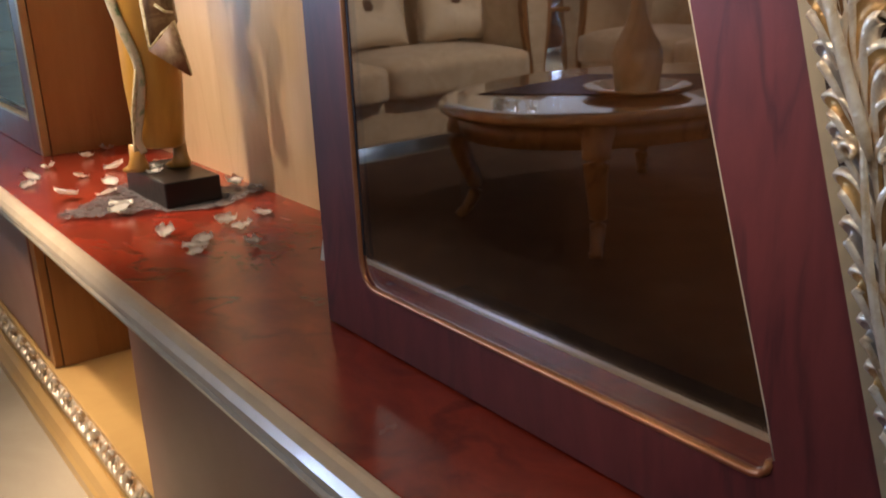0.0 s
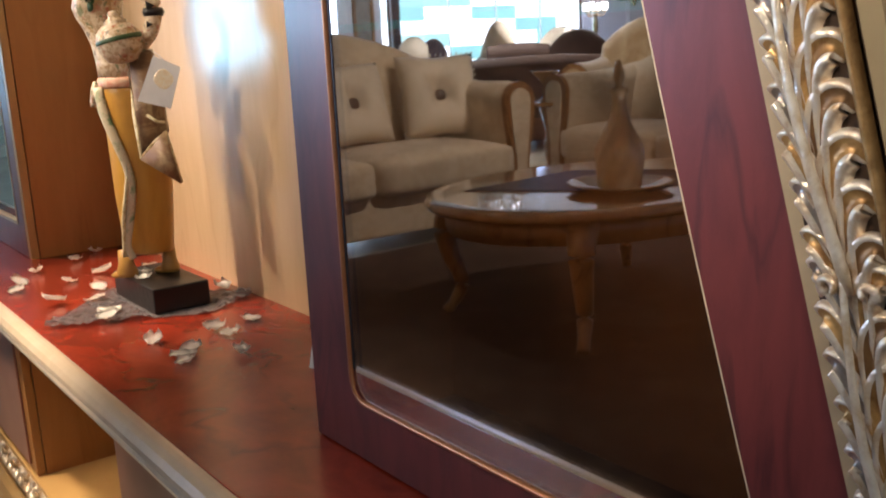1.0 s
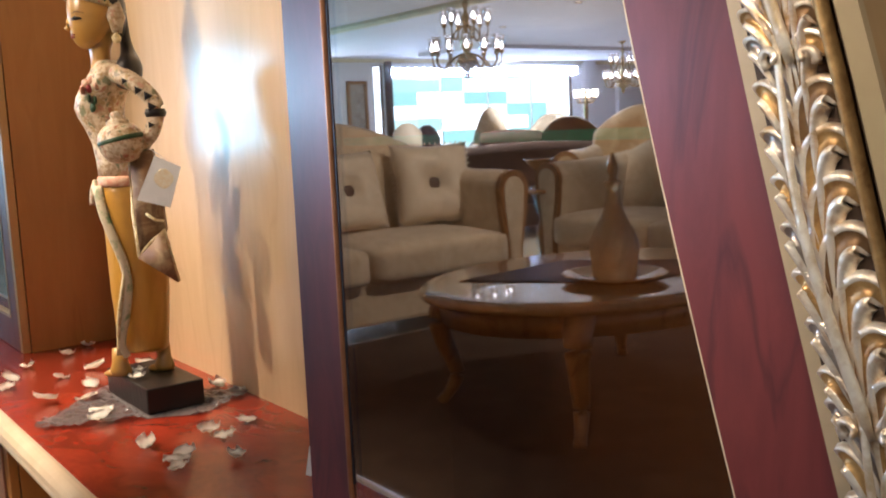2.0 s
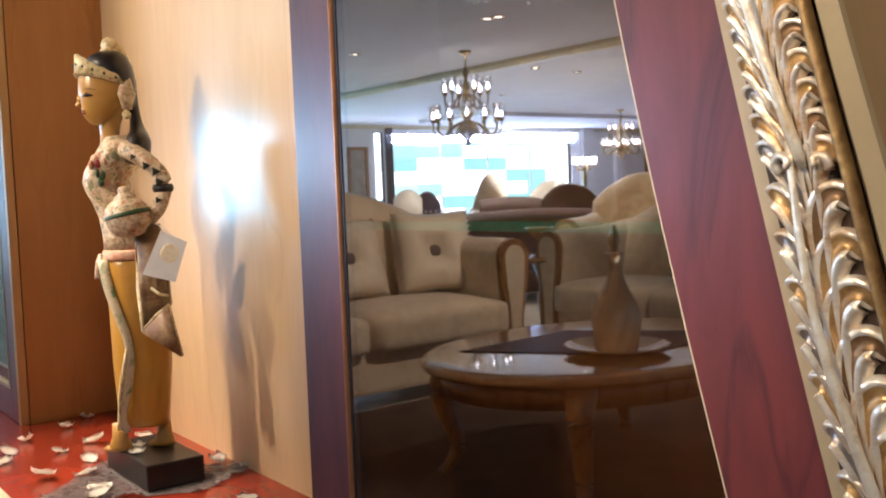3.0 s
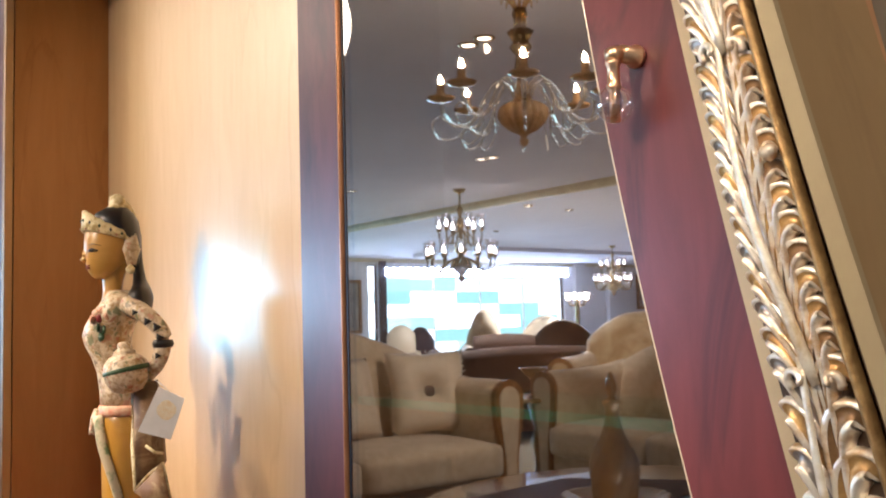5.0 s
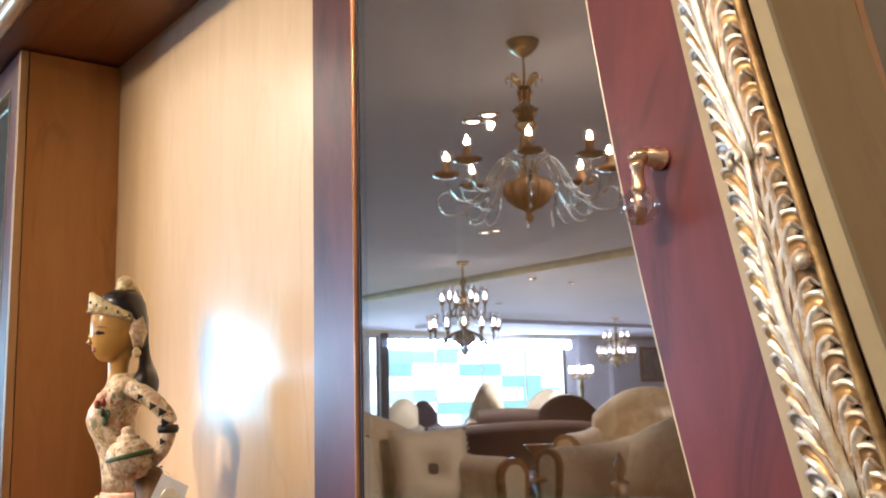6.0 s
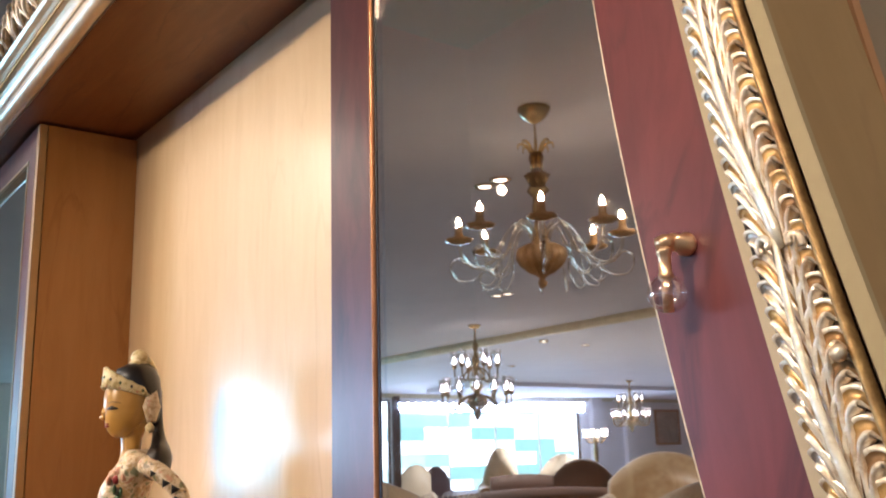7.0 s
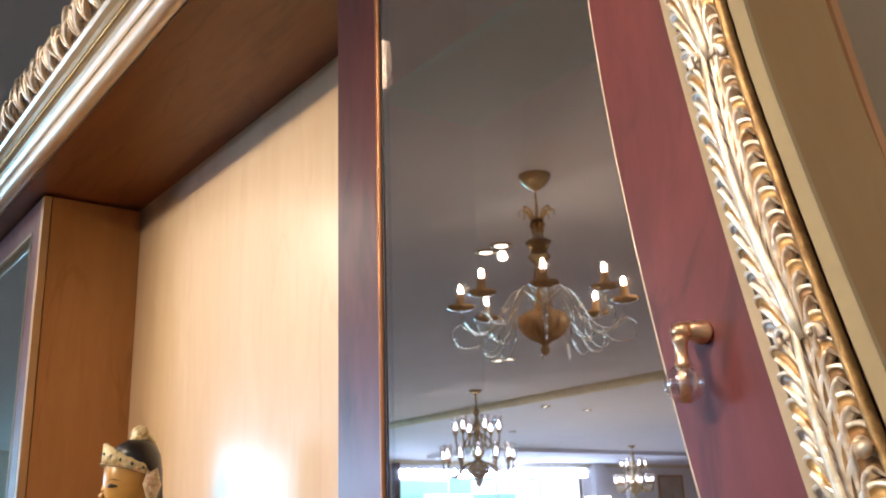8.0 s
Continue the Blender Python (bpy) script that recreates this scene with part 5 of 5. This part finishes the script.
def glass_chandelier(loc, ceil):
    """Eight curved glass arms with candle bulbs round a fluted amber bowl."""
    x, y, z = loc       # z: the bowl's middle
    c = thing("chandelier", (x, y, z), 0, "lit amber glass chandelier with eight curved arms and candle bulbs", "chandelier")
    up = ceil - z
    part("canopy", lathe([(0.085, up - 0.002), (0.082, up - 0.02), (0.06, up - 0.05), (0.03, up - 0.075), (0.012, up - 0.085)][::-1], 24, 0.05, 10), M_CHROME, c, smooth=True)
    part("chain", tube([(0, 0, up - 0.08), (0.003, 0, up - 0.2), (0, 0, up - 0.32)], 0.006, 6), M_CHROME, c)
    part("stem", lathe([(0.02, 0.12), (0.03, 0.20), (0.022, 0.26), (0.05, 0.30), (0.028, 0.34), (0.02, 0.42), (0.034, 0.47), (0.026, 0.50), (0.03, up - 0.42), (0.052, up - 0.37), (0.06, up - 0.355), (0.02, up - 0.345), (0.008, up - 0.31)], 24, 0.16, 8), M_AMBER, c, smooth=True)
    part("bowl", lathe([(0.0, -0.20), (0.016, -0.188), (0.022, -0.168), (0.012, -0.15), (0.030, -0.132), (0.062, -0.118), (0.098, -0.085), (0.118, -0.045), (0.112, -0.005), (0.082, 0.018), (0.050, 0.026), (0.030, 0.06), (0.026, 0.13)], 64, 0.09, 16), M_AMBERSOLID, c, "fluted amber bowl", True)
    for i in range(8):
        a = 2 * math.pi * (i + 0.93) / 8
        d = Vector((math.cos(a), math.sin(a), 0))

        def q(r, h):
            return d * r + Vector((0, 0, h))
        pts = spline([q(0.03, 0.02), q(0.06, 0.10), q(0.12, 0.13), q(0.18, 0.06), q(0.24, -0.05), q(0.33, -0.08), q(0.39, -0.02), q(0.405, 0.05)], 4)
        arm = part("arm", tube(pts, [0.0095] * len(pts), 8), M_HONEYGLASS, c, smooth=True)
        part("curl", tube(spline([q(0.27, -0.07), q(0.33, -0.14), q(0.42, -0.14), q(0.45, -0.07), q(0.41, -0.03), q(0.37, -0.06)], 4), 0.006, 6), M_HONEYGLASS, c, smooth=True)
        part("pendant_curl", tube(spline([q(0.20, 0.0), q(0.20, -0.10), q(0.26, -0.17), q(0.31, -0.15), q(0.29, -0.11)], 4), 0.0048, 6), M_HONEYGLASS, c, smooth=True)
        part("stem_leaf", tube(spline([q(0.02, 0.49), q(0.05, 0.54), q(0.085, 0.55), q(0.09, 0.52)], 3), [0.007, 0.008, 0.009, 0.009, 0.008, 0.007, 0.006, 0.005, 0.004, 0.003], 6), M_AMBER, c, smooth=True)
        part("drip_pan", lathe([(0.015, 0.042), (0.060, 0.052), (0.070, 0.068), (0.055, 0.064), (0.0, 0.06)], 16, 0.06, 8), M_AMBERSOLID, c, smooth=True).location = q(0.405, 0)
        part("candle", lathe([(0.022, 0.062), (0.028, 0.08), (0.020, 0.095), (0.020, 0.13), (0.012, 0.134)], 12), M_AMBERSOLID, c, smooth=True).location = q(0.405, 0)
        flame(c, q(0.405, 0.132), M_FLAME, 0.78)
    part("paper_tag", rings([[(0.16, 0.0, -0.25), (0.20, 0.03, -0.24), (0.19, 0.03, -0.17), (0.15, 0.0, -0.18)], [(0.16, 0.002, -0.25), (0.20, 0.032, -0.24), (0.19, 0.032, -0.17), (0.15, 0.002, -0.18)]]), M_SEAL, c, "hanging paper tag")
    part("tag_string", tube([(0.17, 0.012, -0.175), (0.13, 0.0, -0.05)], 0.0015, 4), M_CHROME, c)
    return c


def tiered_chandelier(loc, ceil, r=0.60):
    x, y, z = loc       # z: lower ring of lights
    c = thing("chandelier", (x, y, z), 0, "lit two-tier brass chandelier with white candle shades", "chandelier", "tiered chandeliers")
    up = ceil - z
    part("rod", lathe([(0.0, up), (0.09, up - 0.002), (0.07, up - 0.04), (0.015, up - 0.06), (0.012, 0.7), (0.05, 0.64), (0.02, 0.55), (0.06, 0.45), (0.025, 0.3), (0.09, 0.1), (0.03, 0.0), (0.14, -0.08), (0.12, -0.16), (0.04, -0.24), (0.05, -0.28), (0.0, -0.34)][::-1], 16), M_CHROME, c, smooth=True)
    for tier, (n, rr, h) in enumerate(((12, r, 0.0), (6, r * 0.64, 0.36))):
        for i in range(n):
            a = 2 * math.pi * (i + 0.3) / n
            d = Vector((math.cos(a), math.sin(a), 0))
            pts = spline([Vector((0, 0, h + 0.02)), d * rr * 0.45 + Vector((0, 0, h - 0.06)), d * rr * 0.72 + Vector((0, 0, h - 0.19)), d * rr * 0.97 + Vector((0, 0, h - 0.13)), d * rr + Vector((0, 0, h))], 4)
            part("arm", tube(pts, 0.012, 6), M_CHROME, c, smooth=True)
            part("shade", lathe([(0.016, 0.03), (0.048, 0.06), (0.056, 0.10), (0.042, 0.15), (0.062, 0.21), (0.058, 0.21), (0.036, 0.15), (0.048, 0.10), (0.012, 0.05)], 12, 0.08, 6), M_TULIP, c, "clear glass tulip shade", smooth=True).location = d * rr + Vector((0, 0, h))
            part("cup", lathe([(0.010, -0.02), (0.034, 0.0), (0.038, 0.03), (0.020, 0.035)], 10), M_CHROME, c, smooth=True).location = d * rr + Vector((0, 0, h))
            flame(c, d * rr + Vector((0, 0, h + 0.045)), M_WHITEBULB, 1.7)
    return c


rug = part("rug", box(-2.15, 1.75, -1.6, 1.6, 0.002, 0.014, 0.004), M_RUG)
rug.location = (-1.15, -2.3, 0)
tagged(rug, "dark brown figured rug under the coffee table", "rug")
sofa((-3.72, -2.12, 0), 0, 2.3, M_FABRIC, "cream damask sofa with a camel back and walnut arm fronts", back_h=1.23, camel=0.20)
pillow((-3.72, -2.93, 0.555), 16, -16, 0.52)
pillow((-3.78, -2.36, 0.555), -4, -18, 0.50)
sofa((-2.86, -4.35, 0), 90, 2.0, M_FABRIC, "cream damask sofa with walnut arm fronts facing the unit")
coffee_table((-1.70, -2.25, 0.014))
glass_chandelier((-2.38, -2.53, H + 1.68), CEIL)
tiered_chandelier((-8.7, -7.23, H + 1.50), CEIL, 0.45)
tiered_chandelier((-13.98, -16.1, H + 1.50), CEIL - 0.06, 0.42)
sofa((-6.75, -6.1, 0), 185, 2.2, M_BROWN, "dark brown velvet sofa seen from behind", back_h=0.97, camel=0.03, wooden=False)
sofa((-7.3, -6.66, 0), 217, 0.85, M_BROWN, "dark brown velvet armchair seen from behind", back_h=1.10, camel=0.02, seats=1, wooden=False)
sofa((-7.5, -7.95, 0), 37, 1.0, M_BROWN, "dark brown velvet armchair with a rounded back", back_h=1.24, camel=0.2, seats=1, wooden=False)
sofa((-4.45, -5.62, 0), 66, 1.15, M_SATIN, "gold satin armchair with a high rounded back", back_h=1.29, camel=0.16, seats=1, seat_h=0.56)
sofa((-8.2, -6.15, 0), 37, 0.50, M_PLUM, "plum velvet armchair with a rounded back", back_h=1.20, camel=0.12, seats=1, wooden=False)
sofa((-9.5, -8.3, 0), 37, 0.72, M_FABRIC, "cream armchair with a tall peaked back near the window", back_h=1.43, camel=0.34, seats=1)
sofa((-9.1, -9.2, 0), 37, 1.0, M_PILLOW, "ivory satin armchair with a domed back near the window", back_h=1.31, camel=0.24, seats=1)
sofa((-7.87, -5.62, 0), 37, 0.50, M_PILLOW, "ivory satin armchair with a rounded back", back_h=1.23, camel=0.08, seats=1, wooden=False)


def side_table(loc, rise):
    t = thing("side_table", loc, 0, "small walnut side table with a turned pedestal", "table")
    part("top", lathe([(0.0, 0.58 * rise), (0.26, 0.58 * rise), (0.285, 0.59 * rise), (0.285, 0.605 * rise), (0.27, 0.61 * rise), (0.0, 0.611 * rise)], 32), M_TABLETOP, t, smooth=False)
    part("pedestal", lathe([(0.05, 0.05), (0.07, 0.12), (0.04, 0.20), (0.06, 0.38), (0.035, 0.47), (0.09, 0.58 * rise)], 16), M_WALNUT, t, smooth=True)
    for k in range(3):
        a = 2.1 * k + 0.4
        d = Vector((math.cos(a), math.sin(a), 0))
        part("foot", tube(spline([Vector((0, 0, 0.14)), d * 0.13 + Vector((0, 0, 0.12)), d * 0.24 + Vector((0, 0, 0.02))], 4), [0.03] * 8 + [0.022], 8), M_WALNUT, t, smooth=True)
    b = part("goblet", lathe([(0.06, 0.0), (0.05, 0.01), (0.014, 0.03), (0.012, 0.10), (0.03, 0.13), (0.10, 0.20), (0.105, 0.205), (0.095, 0.203), (0.02, 0.14), (0.0, 0.135)], 24), M_AMBERSOLID, smooth=True)
    b.location = (loc[0] + 0.05, loc[1] + 0.09, 0.611 * rise)
    tagged(b, "amber glass footed bowl on the side table", "bowl")
    p = part("booklet", box(-0.10, 0.10, -0.07, 0.07, 0.0, 0.008, 0.002), M_PAPER)
    p.matrix_basis = pose(loc[0] + 0.05, loc[1] - 0.13, 0.611 * rise, 0, 0, 25)
    tagged(p, "white booklet lying on the side table", "booklet")


side_table((-3.98, -4.08, 0), 1.14)


def candelabrum(loc):
    c = thing("floor_candelabrum", loc, 0, "tall brass floor candelabrum with lit white shades", "floor lamp")
    part("stand", lathe([(0.20, 0.0), (0.19, 0.03), (0.05, 0.06), (0.03, 0.2), (0.045, 0.6), (0.025, 1.0), (0.05, 1.35), (0.02, 1.6), (0.03, 1.75)], 14), M_CHROME, c, smooth=True)
    for i in range(6):
        a = math.pi * i / 3
        d = Vector((math.cos(a), math.sin(a), 0)) * 0.20
        part("arm", tube(spline([Vector((0, 0, 1.55)), d * 0.6 + Vector((0, 0, 1.5)), d + Vector((0, 0, 1.62))], 4), 0.012, 6), M_CHROME, c, smooth=True)
        part("shade", lathe([(0.012, 0.0), (0.026, 0.02), (0.021, 0.07), (0.033, 0.12), (0.030, 0.12), (0.018, 0.07)], 10), M_WHITEBULB, c, smooth=True).location = d + Vector((0, 0, 1.62))


candelabrum((-11.6, -12.4, 0))


def picture(loc, w, h, turn, label):
    p = thing("framed_picture", loc, turn, label, "picture")
    part("frame", frame_ring([(-w / 2, 0), (w / 2, 0), (w / 2, h), (-w / 2, h)], [(-w / 2 + 0.08, 0.08), (w / 2 - 0.08, 0.08), (w / 2 - 0.08, h - 0.08), (-w / 2 + 0.08, h - 0.08)], -0.05, 0.0), M_WALNUT, p)
    part("canvas", box(-w / 2 + 0.08, w / 2 - 0.08, -0.02, 0.0, 0.08, h - 0.08), M_PICTURE, p)


picture((X_FAR + 0.003, -12.1, 1.05), 0.60, 1.36, 90, "dark framed painting on the window wall")
picture((X_FAR + 0.003, -23.6, 1.53), 1.19, 1.12, 90, "framed painting on the far wall")
for yy, w in ((-20.3, 0.46), (-21.8, 0.53)):
    part("pilaster", box(X_FAR + 0.001, X_FAR + 0.16, yy - w / 2, yy + w / 2, 0, CEIL - 0.061), M_WALL, kind="structure", label="plain wall pilaster")
part("window_column", box(X_FAR + 0.001, X_FAR + 0.06, -13.17, -12.96, 0.2, 2.9), M_DARK, kind="structure", label="dark column between the windows")
bm = bmesh.new()
for k in range(26):
    ya = -19.70 + k * 0.251
    lobe = [(ya, 2.86), (ya + 0.24, 2.86), (ya + 0.24, 2.77), (ya + 0.19, 2.72), (ya + 0.12, 2.705), (ya + 0.05, 2.72), (ya, 2.77)]
    join(bm, rings([[(x, y, z) for y, z in lobe] for x in (X_FAR + 0.02, X_FAR + 0.035)]))
part("valance", bm, M_WALL, kind="structure", label="scalloped valance over the shop window")
crown = [(0.001, 2.87), (0.03, 2.87), (0.05, 2.90), (0.10, 2.93), (0.12, 2.9595), (0.001, 2.9595)]
part("trim", rings([[(X_FAR + a, y, z) for a, z in crown] for y in (Y_FRONT, -8.45)]), M_GILTLINE, kind="structure", label="plaster crown moulding along the window wall")
part("ceiling_duct", box(-17.6, -15.2, -19.6, -12.9, CEIL - 0.15, CEIL - 0.0605), M_CEIL, kind="structure", label="grey ceiling duct box")


def spotlight(x, y, z):
    s = thing("recessed_spotlight", (x, y, z), 0, "recessed ceiling spotlight in a brass ring", "ceiling light", "recessed ceiling spotlights")
    part("ring", lathe([(0.045, -0.002), (0.06, -0.012), (0.072, -0.004), (0.072, 0.0)], 20, caps=False), M_CHROME, s, smooth=True)
    part("lamp_face", lathe([(0.0, -0.004), (0.042, -0.004), (0.042, -0.001), (0.0, -0.001)], 16), M_SPOT, s)


M_SPOT = glow("spot_face", (1.0, 0.90, 0.78), 7)
for x, y in ((-6.79, -6.01), (-6.65, -6.05), (-9.49, -6.03), (-3.6, -3.21), (-3.43, -3.2), (-3.2, -6.4), (-12.0, -6.0)):
    spotlight(x, y, CEIL - 0.0005)
for x, y in ((-9.35, -9.97), (-9.2, -8.95), (-9.3, -9.05), (-12.4, -11.1), (-8.0, -12.0), (-11.0, -9.2)):
    spotlight(x, y, CEIL - 0.0605)
